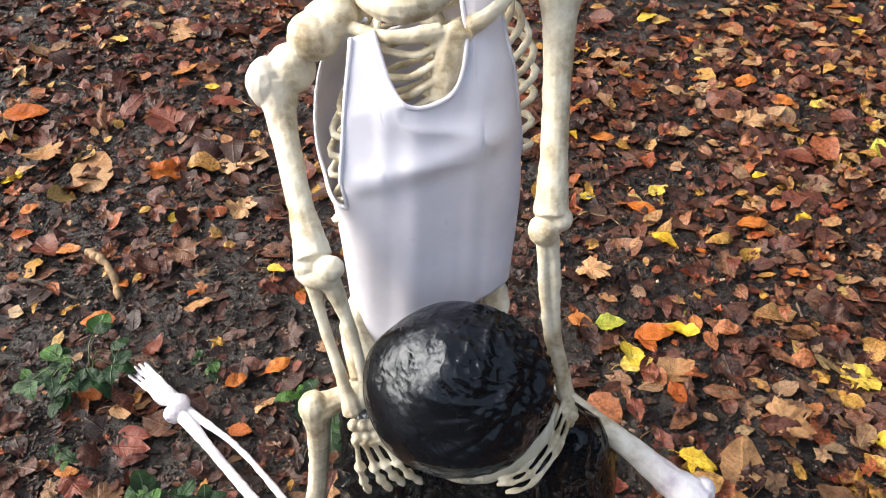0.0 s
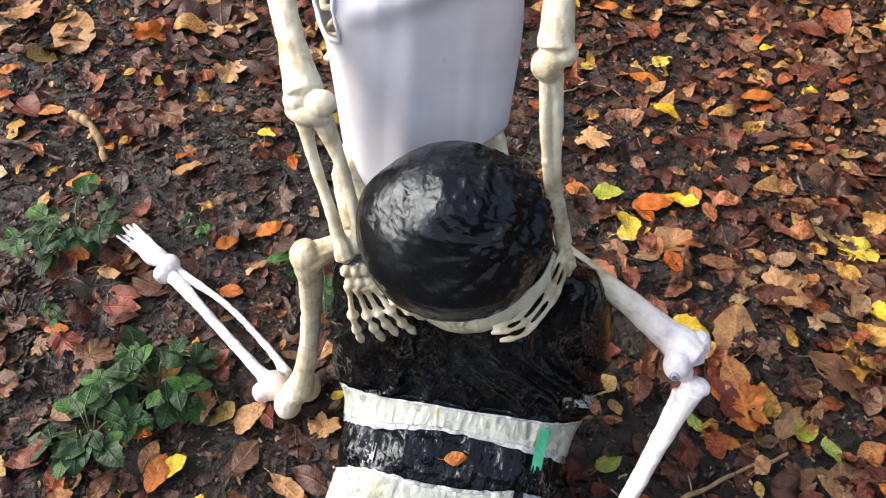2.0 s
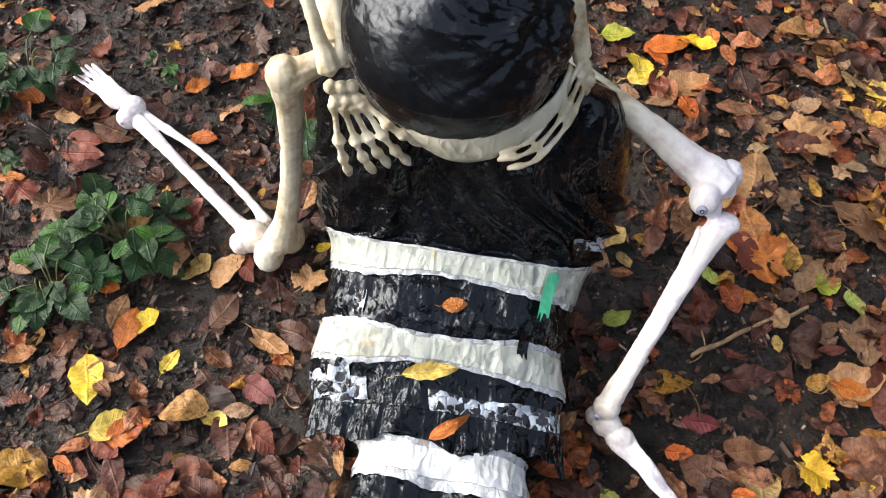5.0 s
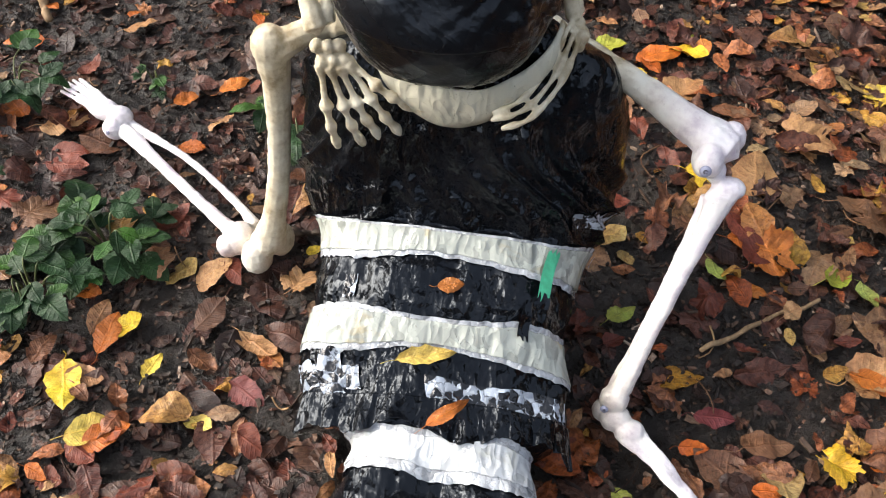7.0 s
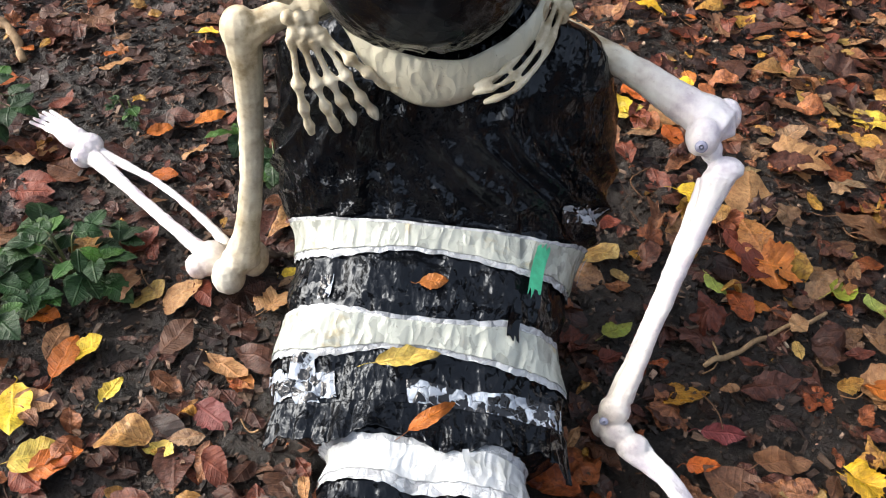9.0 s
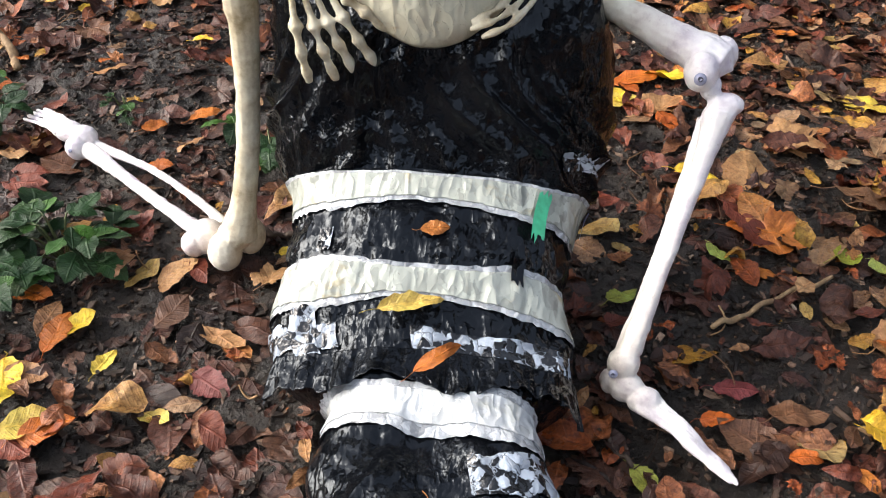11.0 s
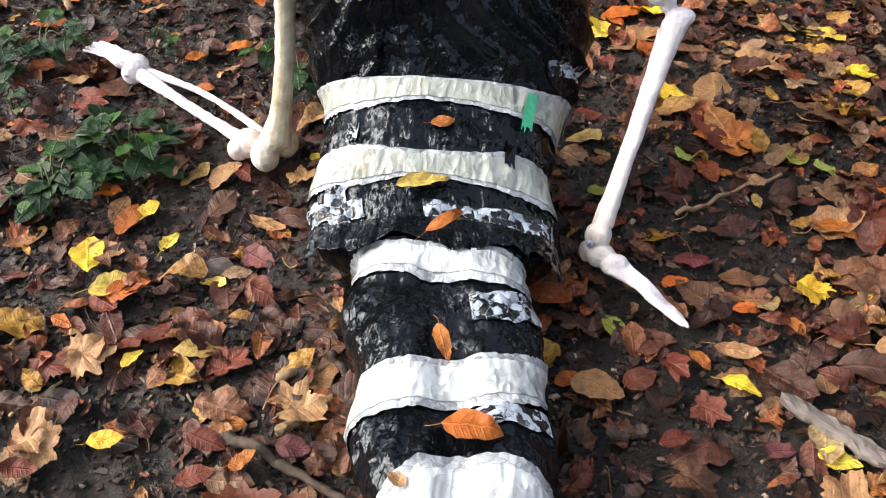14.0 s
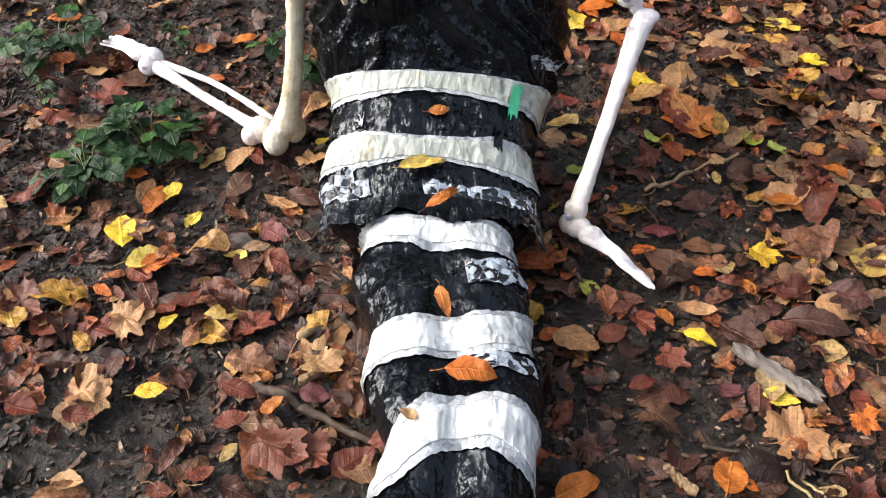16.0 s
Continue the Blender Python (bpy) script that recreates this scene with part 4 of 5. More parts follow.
# ---- vest on the skeleton ----
def build_vest():
    rows, cols = 90, 220
    th = np.linspace(0, 2 * np.pi, cols, endpoint=False)
    v = np.linspace(0, 1, rows)
    a, t = np.meshgrid(th, v)
    front = -np.sin(a)                    # 1 at the breast, -1 at the back
    side = np.cos(a)                      # 1 on the raised-shoulder side
    ang = np.degrees(np.arctan2(front, side))
    # how far up each strand of cloth reaches: neck scoop, straps, armholes
    def reach(deg):
        d = np.abs(deg)
        near_arm = np.where(deg > 0, 1 - smoothstep(132, 152, d), 1 - smoothstep(146, 168, d))
        arm = 0.48 + 0.52 * smoothstep(12, 34, d) * near_arm
        dip = np.where(deg > 0, 0.235, 0.14)
        return arm - dip * np.clip(1 - ((d - 90) / 24) ** 2, 0, 1) ** 0.6
    h = t * reach(ang)
    low = np.array([0.090, 0.995, 0.515])
    high = np.array([0.060, 1.085, 0.905])
    wide = np.interp(h, [0, 0.3, 0.55, 0.75, 1], [0.106, 0.118, 0.130, 0.128, 0.112])
    deep = np.interp(h, [0, 0.3, 0.6, 0.8, 0.93, 1], [0.050, 0.060, 0.070, 0.058, 0.036, 0.014])
    lean = np.array([0.90, 0.36, 0.28])
    lean_low = np.array([0.93, 0.34, 0.13])
    wide = wide * np.where(side > 0, 1 - 0.13 * smoothstep(0.3, 0.7, h), 1 + 0.07 * smoothstep(0.4, 0.7, h))
    p = low + (high - low) * h[..., None]
    ax = lean_low + (lean - lean_low) * smoothstep(0.2, 0.9, h)[..., None]
    p = p + ax * (wide * np.sign(side) * np.abs(side) ** 0.8)[..., None]
    p = p + np.array([0.42, -0.88, 0.20]) * (deep * np.where(front < 0, 2.5, 1.0) * np.sign(front) * np.abs(front) ** 0.7)[..., None]
    # the hem hangs lowest at the kneeling side
    p[..., 2] -= (1 - smoothstep(0, 0.35, h)) * (0.085 * smoothstep(-0.35, -0.95, side) - 0.02 * smoothstep(0.2, 1, side))
    q = p.reshape(-1, 3)
    hang = fnoise(q * np.array([26, 4, 2.2]), 1.0, 31) * 0.0045 + fnoise(q * np.array([55, 8, 5]), 1.0, 32) * 0.0018
    slack = 0.005 * np.exp(-((h.ravel() - 0.60 - 0.05 * side.ravel()) / 0.05) ** 2) * smoothstep(0.2, 0.8, front.ravel())
    pull = 0.009 * crease(q * np.array([9, 5, 22]) + q[:, [2, 0, 1]] * 9, 1.0, 33) * smoothstep(0.5, 0.62, h.ravel()) * smoothstep(0, 0.6, front.ravel())
    out = np.stack([side.ravel() * 0.6, -front.ravel(), 0 * h.ravel()], 1)
    q = q + out * (hang + slack + pull)[:, None]
    vest = new("tank_top", None)
    vest.location = (0.09, 1.0, 0.5)
    base = -np.array(vest.location)
    sh = Shape().add(q + base, grid_faces(rows, cols, True))
    body = part("jersey", sh.mesh("jersey", CLOTH), vest)
    k = body.modifiers.new("thick", "SOLIDIFY")
    k.thickness = 0.0016
    # stitched binding round neck and armholes
    top = q.reshape(rows, cols, 3)[-1] + base
    deg = ang[-1]
    for lo, hi in ((65, 115), (-115, -65)):
        pick = [i for i in np.argsort(deg) if lo < deg[i] < hi]
        part("neck_binding", Shape().tube(top[pick][::2], [0.0032, 0.0032], 70, 6).mesh("neck_binding", CLOTH), vest)
    for lo, hi in ((-34, 34), (132, 214)):
        d2 = np.where(deg < -90, deg + 360, deg) if lo > 0 else deg
        pick = [i for i in np.argsort(d2) if lo < d2[i] < hi]
        part("armhole_binding", Shape().tube(top[pick][::2], [0.0032, 0.0032], 60, 6).mesh("armhole_binding", CLOTH), vest)
    return tagged(vest, "white cotton tank top, mud-spotted, worn by the skeleton", "tank top")


# ---- the wrapped bundle ----
# along its length: breast point (y, z), lean of its face, middle x, half width, half thickness
SPAN = [
    (0.835, 0.425, 70, 0.166, 0.095, 0.050),
    (0.802, 0.402, 62, 0.168, 0.180, 0.090),
    (0.786, 0.358, 52, 0.172, 0.204, 0.115),
    (0.773, 0.302, 46, 0.174, 0.208, 0.122),
    (0.757, 0.255, 40, 0.176, 0.196, 0.118),
    (0.738, 0.230, 32, 0.178, 0.174, 0.106),
    (0.690, 0.206, 26, 0.174, 0.167, 0.095),
    (0.650, 0.178, 20, 0.171, 0.163, 0.084),
    (0.606, 0.146, 12, 0.176, 0.174, 0.072),
    (0.565, 0.130, 8, 0.184, 0.163, 0.064),
    (0.530, 0.127, 4, 0.194, 0.108, 0.062),
    (0.490, 0.126, 0, 0.199, 0.112, 0.062),
    (0.430, 0.124, 0, 0.206, 0.124, 0.061),
    (0.372, 0.120, 0, 0.218, 0.112, 0.059),
    (0.330, 0.119, 0, 0.224, 0.104, 0.058),
    (0.280, 0.122, 0, 0.232, 0.114, 0.060),
    (0.225, 0.126, 0, 0.240, 0.106, 0.062),
    (0.170, 0.124, 0, 0.244, 0.088, 0.061),
    (0.100, 0.112, 0, 0.238, 0.092, 0.055),
    (0.030, 0.120, 0, 0.234, 0.085, 0.059),
    (-0.03, 0.060, 0, 0.232, 0.030, 0.024),
]
BANDS = [(4.6, 5.5), (6.7, 7.7), (9.85, 11.1), (13.3, 15.1), (16.3, 17.6)]
CINCH = [1.2, 4.9, 7.1, 10.4, 14.2, 17.0]


def bundle_at(a, v, lift=0.0, rough=1.0):
    """Places on the bundle: a is the angle round it (90 degrees on top), v the number along SPAN."""
    k = np.arange(len(SPAN))
    fine = spline(np.array(SPAN), 20 * (len(SPAN) - 1) + 1)
    y, z, tilt, cx, hw, ht = [np.interp(v, np.linspace(0, len(SPAN) - 1, len(fine)), fine[:, j]) for j in range(6)]
    tilt = np.radians(tilt)
    n = np.stack([0 * v, -np.sin(tilt), np.cos(tilt)], -1)
    c = np.stack([cx, y, z], -1) - n * ht[..., None]
    cs, sn = np.cos(a), np.sin(a)
    legs = smoothstep(9.6, 11.5, v)
    groove = legs * 0.016 * np.exp(-(cs / 0.20) ** 2) * (sn > 0)
    x = hw * np.sign(cs) * np.abs(cs) ** 0.82
    up = ht * np.sign(sn) * np.abs(sn) ** 0.80 - groove
    p = c + n * up[..., None]
    p[..., 0] += x
    # shoulders stand up beside the neck
    p[..., 2] += smoothstep(0.45, 0.9, np.abs(cs)) * (1 - smoothstep(0.8, 3.4, v)) * np.where(cs > 0, 0.052, 0.030)
    out = np.stack([cs, 0 * cs, 0 * cs], -1) + n * sn[..., None]
    flat = p.reshape(-1, 3)
    # gathers run lengthwise, deepest beside each binding; crumples everywhere
    near = sum(np.exp(-((v - c0) / 0.9) ** 2) for c0 in CINCH).ravel()
    coat = np.stack([flat[:, 0] * 42, v.ravel() * 0.55, np.sign(sn).ravel() * 3.0], 1)
    gather = crease(coat, 1.0, 41) * 0.5 + crease(coat * np.array([2.3, 1.6, 1]), 1.0, 42) * 0.3
    d = (gather - 0.45) * (0.003 + 0.005 * np.clip(near, 0, 1))
    # deep pleats fan out from the neck over the breast
    vv = v.ravel()
    breast = smoothstep(0.8, 1.8, vv) * (1 - smoothstep(4.3, 4.7, vv))
    across = (flat[:, 0] - 0.163) / (0.45 + 0.14 * np.clip(vv, 0, 5))
    drift = np.stack([across * 9, vv * 0.5, np.sign(sn).ravel() * 3.0], 1)
    phase = across * 58 + 3.2 * fnoise(drift, 1.0, 47)
    d = d * (1 - 0.6 * breast)
    d = d + breast * (0.015 * (0.5 - np.abs(np.sin(phase)) ** 0.75) * (0.65 + 0.6 * fnoise(drift, 1.3, 48)) + 0.006 * (0.5 - np.abs(np.sin(phase * 2.3 + 1)) ** 0.8) * fnoise(drift, 2.0, 58))
    soft = 1 - 0.2 * breast
    wob = flat + 0.02 * np.stack([fnoise(flat, 30, 45), fnoise(flat, 30, 49), fnoise(flat, 30, 50)], 1)
    d = d + soft * (0.006 * fractal(flat, 13, 2, 43) + 0.0065 * (crease(wob, 17, 44) - 0.5) + 0.0020 * (crease(wob, 44, 46) - 0.5))
    calm = sum(smoothstep(lo - 0.15, lo, vv) * (1 - smoothstep(hi, hi + 0.15, vv)) for lo, hi in BANDS)
    d = d * (1 - 0.6 * np.clip(calm, 0, 1))
    p = p + out * (d.reshape(v.shape) * rough + lift)[..., None]
    p[..., 2] = np.maximum(p[..., 2], 0.002)
    return p


def bundle_patch(v0, v1, a0, a1, lift, rough, rows, cols, wave=0.0, slope=0.0, seed=0, ragged=0.0, arch=0.0):
    """A strip that follows the bundle's surface, with an uneven edge."""
    a = np.radians(np.linspace(a0, a1, cols))
    t = np.linspace(0, 1, rows)
    e = np.stack([np.linspace(0, 6, cols), np.zeros(cols), np.zeros(cols)], 1)
    lo = v0 + wave * fnoise(e, 1.0, seed) + ragged * fnoise(e * 13, 1.0, seed + 1)
    hi = v1 + wave * fnoise(e, 1.0, seed + 2) + ragged * fnoise(e * 13, 1.0, seed + 3)
    tilt = slope * np.cos(a) + arch * ((np.cos(a) - 0.35) / 1.2) ** 2
    v = lo[None] + (hi - lo)[None] * t[:, None] + tilt[None]
    p = bundle_at(np.broadcast_to(a, v.shape), v, lift, rough)
    return Shape().add(p.reshape(-1, 3), grid_faces(rows, cols))


HEAD, HEAD_R = np.array([0.150, 0.812, 0.546]), np.array([0.115, 0.108, 0.112])


def build_bundle():
    b = new("wrapped_bundle", None)
    rows, cols = 520, 300
    v, a = np.meshgrid(np.linspace(0, len(SPAN) - 1.001, rows), np.linspace(0, 2 * np.pi, cols, endpoint=False), indexing="ij")
    p = bundle_at(a, v)
    part("bag_body", Shape().add(p.reshape(-1, 3), grid_faces(rows, cols, True)).mesh("bag_body", FILM), b, "crumpled glossy black bin bag film")
    # round end, film stretched smooth with folds pulled to one side
    rr, cc = 150, 240
    th, ph = np.meshgrid(np.linspace(0.01, np.pi - 0.01, rr), np.linspace(0, 2 * np.pi, cc, endpoint=False), indexing="ij")
    u = np.stack([np.sin(th) * np.cos(ph), np.sin(th) * np.sin(ph), np.cos(th)], -1).reshape(-1, 3)
    pull = np.array([0.75, -0.1, 0.65])
    w = smoothstep(0.50, 0.92, u @ (pull / np.linalg.norm(pull)))
    low = smoothstep(-0.2, -0.95, u[:, 2])
    away = np.linalg.norm(u - pull, axis=1)
    fan = np.stack([np.arctan2(u[:, 2] - 0.65, u[:, 0] - 0.75) * 4.0, away * 1.5, 0 * away], 1)
    d = 0.005 * fnoise(u, 2.2, 51) + (0.0035 * (crease(fan, 1.0, 52) - 0.5) + 0.0022 * (crease(fan * np.array([2.4, 1.3, 1]), 1.0, 57) - 0.5)) * smoothstep(1.9, 0.6, away)
    d = d + w * (0.009 * (crease(u, 5.0, 53) - 0.5) + 0.006 * (crease(u, 11.0, 54) - 0.5))
    d = d + low * 0.006 * (crease(np.stack([np.arctan2(u[:, 1], u[:, 0]) * 7, u[:, 2], 0 * away], 1), 1.0, 56) - 0.5)
    q = HEAD + u * (HEAD_R * np.where(u[:, 2:] < 0, 0.90, 1.0) ** np.array([0, 0.5, 1]) + d[:, None])
    part("bag_ball", Shape().add(q, grid_faces(rr, cc, True)).mesh("bag_ball", FILM_BALL), b, "taut rounded black bin bag end")

    def band(label, mat, *args, **kw):
        ob = part("tape_band", bundle_patch(*args, **kw).mesh("tape_band", mat), b, label)
        k = ob.modifiers.new("thick", "SOLIDIFY")
        k.thickness, k.offset = 0.0012, 0
        return ob

    aged, white = "aged cream crinkled tape band", "bright white tape band"
    rows_ = [(aged, TAPE_AGED, 4.66, 5.42, 0.10, 0.10, 61), (aged, TAPE_AGED, 6.92, 7.58, 0.10, 0.05, 65), (white, TAPE_WHITE, 10.08, 10.95, 0.08, 0.05, 69),
             (white, TAPE_WHITE, 13.55, 14.65, 0.08, -0.55, 73), (white, TAPE_WHITE, 16.3, 17.1, 0.14, 0.0, 77)]
    for label, mat, lo, hi, wave, slope, seed in rows_:
        arch = 0.85 if seed == 77 else 0.0
        band(label, mat, lo, hi, -25, 205, 0.0046, 0.88, 34, 280, wave=wave, slope=slope, seed=seed, ragged=0.022, arch=arch)
        wide = 0.13 if mat is TAPE_AGED else 0.24
        part("tape_margin", bundle_patch(lo - wide, hi + wide, -25, 205, 0.0036, 0.9, 30, 280, wave=wave * 1.3, slope=slope, seed=seed, ragged=0.03, arch=arch).mesh("tape_margin", TAPE_MILKY), b, "translucent grey tape edge")
    # binding between the round end and the body
    ph = np.radians(np.linspace(180, 356, 110))
    t = np.linspace(0, 1, 18)
    bulge = 0.010 * np.sin(np.pi * t) ** 0.8
    flatx = np.sign(np.sin(ph)) * np.abs(np.sin(ph)) ** 0.75
    rise = 0.045 * np.abs(np.cos(ph)) ** 2.2
    ring = np.stack([0.168 + np.outer(0.106 + bulge - 0.006 * t, np.cos(ph)), 0.872 + np.outer(0.090 + bulge - 0.008 * t, flatx), 0.436 - np.outer(0.058 * t, 1 - 0.45 * np.cos(ph) ** 2) + np.outer(np.ones(18), rise)], -1)
    ring = ring.reshape(-1, 3)
    ring += 0.0022 * fnoise(ring, 40, 81)[:, None]
    nb = part("collar", Shape().add(ring, grid_faces(18, 110)).mesh("collar", COLLAR), b, "smooth cream collar with brown stains below the round end")
    nb.modifiers.new("thick", "SOLIDIFY").thickness = 0.003
    # torn lower edge of the upper bag, hanging out over the leg bag
    hr, hc = 30, 300
    t, a = np.meshgrid(np.linspace(0, 1, hr), np.radians(np.linspace(9, 171, hc)), indexing="ij")
    e = np.stack([a * 2.2, 0 * a, 0 * a], -1).reshape(-1, 3)
    fall = (0.78 + 0.20 * fnoise(e, 1.3, 93) + 0.07 * fnoise(e * 6, 1.0, 94) + 0.03 * fnoise(e * 19, 1.0, 95)).reshape(a.shape) + 0.22 * np.exp(-((np.degrees(a) - 12) / 14) ** 2)
    ruffle = np.abs(np.sin(a * 11 + 2.4 * fnoise(e, 1.7, 96).reshape(a.shape)))
    hem = bundle_at(a, 8.85 + 0.15 * t, 0.0035 + t ** 1.3 * (0.002 + 0.007 * ruffle), 1.0)
    hem[..., 1] -= 0.046 * t * fall
    hem[..., 2] = np.maximum(hem[..., 2] - 0.010 * t * fall, 0.006)
    hem_ob = part("bag_hem", Shape().add(hem.reshape(-1, 3), grid_faces(hr, hc)).mesh("bag_hem", FILM), b, "torn ruffled lower edge of the upper bag")
    hem_ob.modifiers.new("thick", "SOLIDIFY").thickness = 0.0008

    def strip(name, mat, label, *args, **kw):
        return part(name, bundle_patch(*args, **kw).mesh(name, mat), b, label)

    clear = "crinkled clear tape strip"
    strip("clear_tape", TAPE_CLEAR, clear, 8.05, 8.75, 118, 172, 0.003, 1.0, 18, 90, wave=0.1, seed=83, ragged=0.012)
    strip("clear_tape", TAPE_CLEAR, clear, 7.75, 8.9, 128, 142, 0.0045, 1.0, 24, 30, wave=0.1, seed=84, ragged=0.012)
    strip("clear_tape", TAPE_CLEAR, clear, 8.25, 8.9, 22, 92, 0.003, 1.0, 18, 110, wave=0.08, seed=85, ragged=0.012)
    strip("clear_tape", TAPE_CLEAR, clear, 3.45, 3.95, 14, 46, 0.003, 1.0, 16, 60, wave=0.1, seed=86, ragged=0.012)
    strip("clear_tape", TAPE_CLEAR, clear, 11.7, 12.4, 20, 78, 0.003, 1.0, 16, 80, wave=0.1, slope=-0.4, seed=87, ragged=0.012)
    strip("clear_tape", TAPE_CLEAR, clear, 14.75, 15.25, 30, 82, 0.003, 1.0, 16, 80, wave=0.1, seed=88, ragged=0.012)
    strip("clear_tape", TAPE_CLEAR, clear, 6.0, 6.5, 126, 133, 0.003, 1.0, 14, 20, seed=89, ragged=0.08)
    strip("bag_tab", FILM, "small torn tab of black film", 6.25, 7.12, 52, 58, 0.0085, 0.5, 16, 12, wave=0.12, seed=97, ragged=0.03)
    strip("blue_tape", BLUE_SCRAP, "scrap of blue tape", 4.75, 5.45, 3, 7, 0.010, 0.5, 14, 8, seed=99, ragged=0.03)
    strip("green_tape", TAPE_GREEN, "scrap of bright green tape", 4.9, 6.0, 46, 53, 0.010, 0.7, 24, 16, wave=0.12, seed=91, ragged=0.03)
    return tagged(b, "long black bin bag bundle bound with bands of white tape", "bag bundle")


# ---- sticks ----
def stick(points, thick, mat, label, name="twig", taper=0.6, bumps=0.25, z=None, group="twigs on the ground"):
    rng = np.random.default_rng(int(abs(points[0][0] * 1e3)) + len(points))
    q = spline([(x, y, 0) for x, y in points], 14)
    q[:, :2] += rng.normal(0, thick * 0.22, (14, 2))
    q[:, 2] = relief(q[:, 0], q[:, 1]) + thick * 0.8 + 0.008
    at = q[7].copy()
    sh = Shape().tube(q - at, thick * np.linspace(1, taper, 12) * (1 + bumps * rng.uniform(-1, 1, 12)), 36, 8)
    ob = new(name, sh.mesh(name, mat))
    ob.location = at
    return tagged(ob, label, "twig", group)


def splinter(x, y, length, width, turn, mat, label, name="wood_chip", thick=0.012):
    """A split piece of wood with a worn, uneven edge."""
    n, k = 16, 7
    rng = np.random.default_rng(int(abs(x) * 1000) + 7)
    s = np.linspace(-0.5, 0.5, n)
    a = np.linspace(0, 2 * np.pi, k + 3, endpoint=False)
    w = width * (0.8 + 0.2 * rng.uniform(-1, 1, n)) * np.clip((0.5 - np.abs(s)) * 14, 0.25, 1) ** 0.5
    ring = np.stack([np.repeat(s * length, len(a)).reshape(n, -1) + 0.03 * length * rng.uniform(-1, 1, (n, len(a))) * (np.abs(s)[:, None] > 0.42),
                     np.outer(w / 2, np.cos(a)), np.outer(np.full(n, thick / 2), np.sign(np.sin(a)) * np.abs(np.sin(a)) ** 0.5)], -1)
    ring[..., 2] += 0.0015 * rng.uniform(-1, 1, ring.shape[:2])
    f = [tuple(q) for q in grid_faces(n, len(a), True)] + [tuple(range(len(a)))[::-1], tuple((n - 1) * len(a) + j for j in range(len(a)))]
    ob = new(name, Shape().add(ring.reshape(-1, 3), f).mesh(name, mat, False))
    ob.matrix_world = pose(x, y, float(relief(np.array([x]), np.array([y]))[0]) + thick * 0.5 + 0.006, rng.normal(0, 5), rng.normal(0, 3), turn)
    return tagged(ob, label, "wood piece", "wood pieces")


# ---- bramble ----
BRAMBLE_LEAVES = [leaf_mesh("beech", LEAF["G"], leaf_rng, False) for _ in range(5)]


def bramble(x, y, spread, stems, seed, label="low bramble plant with dark green toothed leaves", leafy=1.0):
    rng = np.random.default_rng(seed)
    plant = new("bramble", None)
    plant.location = (x, y, float(relief(np.array([x]), np.array([y]))[0]))
    for k in range(stems):
        a = rng.uniform(0, 2 * np.pi)
        r = spread * rng.uniform(0.45, 1.0)
        h = rng.uniform(0.03, 0.075)
        end = np.array([r * math.cos(a), r * math.sin(a), h])
        c = spline([(0, 0, 0), end * np.array([0.5, 0.5, 1.15]), end], 8)
        part("stem", Shape().tube(c, [0.0018, 0.0011], 10, 5).mesh("stem", STEM_GREEN), plant)
        for j in range(3 if rng.random() > 0.5 else 5):
            t = a + (j % 3 - 1) * 1.15 + rng.normal(0, 0.2)
            base = c[-1] if j < 3 else c[4]
            ln = leafy * rng.uniform(0.034, 0.054) * (1.15 if j == 1 else 0.9)
            lf = part("leaf", BRAMBLE_LEAVES[int(rng.integers(5))], plant)
            lf.matrix_basis = (Matrix.Translation(base) @ Euler((rng.normal(0, 0.3), rng.uniform(-0.15, 0.45), t)).to_matrix().to_4x4()
                               @ Matrix.Translation((ln * 0.52, 0, 0)) @ Matrix.Diagonal((ln, ln * 1.2, ln * 0.6, 1)))
    return tagged(plant, label, "bramble", "bramble plants")


# ---- put the place together ----
build_bundle()
build_skeleton()
build_vest()
screw(0.4555, 0.775, 0.362, (-0.15, -0.9, 0.45), 0.0068)
screw(0.399, 0.628, 0.057, (-0.2, -0.9, 0.4), 0.0055)
screw(-0.428, 1.036, 0.036, (-0.2, -0.7, 0.6), 0.004)
build_litter()
build_debris()
build_mould()
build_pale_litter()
build_fine_twigs()

bramble(-0.35, 0.82, 0.078, 14, 1)
bramble(-0.43, 0.72, 0.068, 11, 2)
bramble(-0.64, 1.13, 0.10, 10, 3)
bramble(-0.60, 0.93, 0.035, 2, 4, "tiny green seedling beside fallen leaves", 0.5)
bramble(-0.13, 1.13, 0.10, 6, 5)
bramble(-0.40, 1.19, 0.035, 3, 6, "tiny green seedling beside fallen leaves", 0.45)

stick([(-0.04, 0.302), (0.04, 0.268), (0.13, 0.226)], 0.0085, BARK, "dark wet broken branch on the soil", "branch")
stick([(0.55, 0.772), (0.64, 0.835), (0.735, 0.885)], 0.0045, PALE_WOOD, "pale brown bare twig on the soil")
stick([(0.568, 0.256), (0.66, 0.235), (0.757, 0.222)], 0.0028, BARK, "thin dark wet twig on the soil")
stick([(-0.316, 0.311), (-0.279, 0.375)], 0.0022, STRAW, "dry straw-coloured stalk on the soil", taper=0.9)
stick([(-0.378, 0.369), (-0.361, 0.432)], 0.002, STRAW, "dry straw-coloured stalk on the soil", taper=0.9)
stick([(-0.809, 1.473), (-0.74, 1.43), (-0.678, 1.356)], 0.012, PALE_WOOD, "broken pale brown stick among leaves", "branch")
stick([(0.30, 1.76), (0.35, 1.81), (0.40, 1.815), (0.436, 1.787)], 0.0022, STRAW, "arched pale rootlet above the soil", taper=0.9)
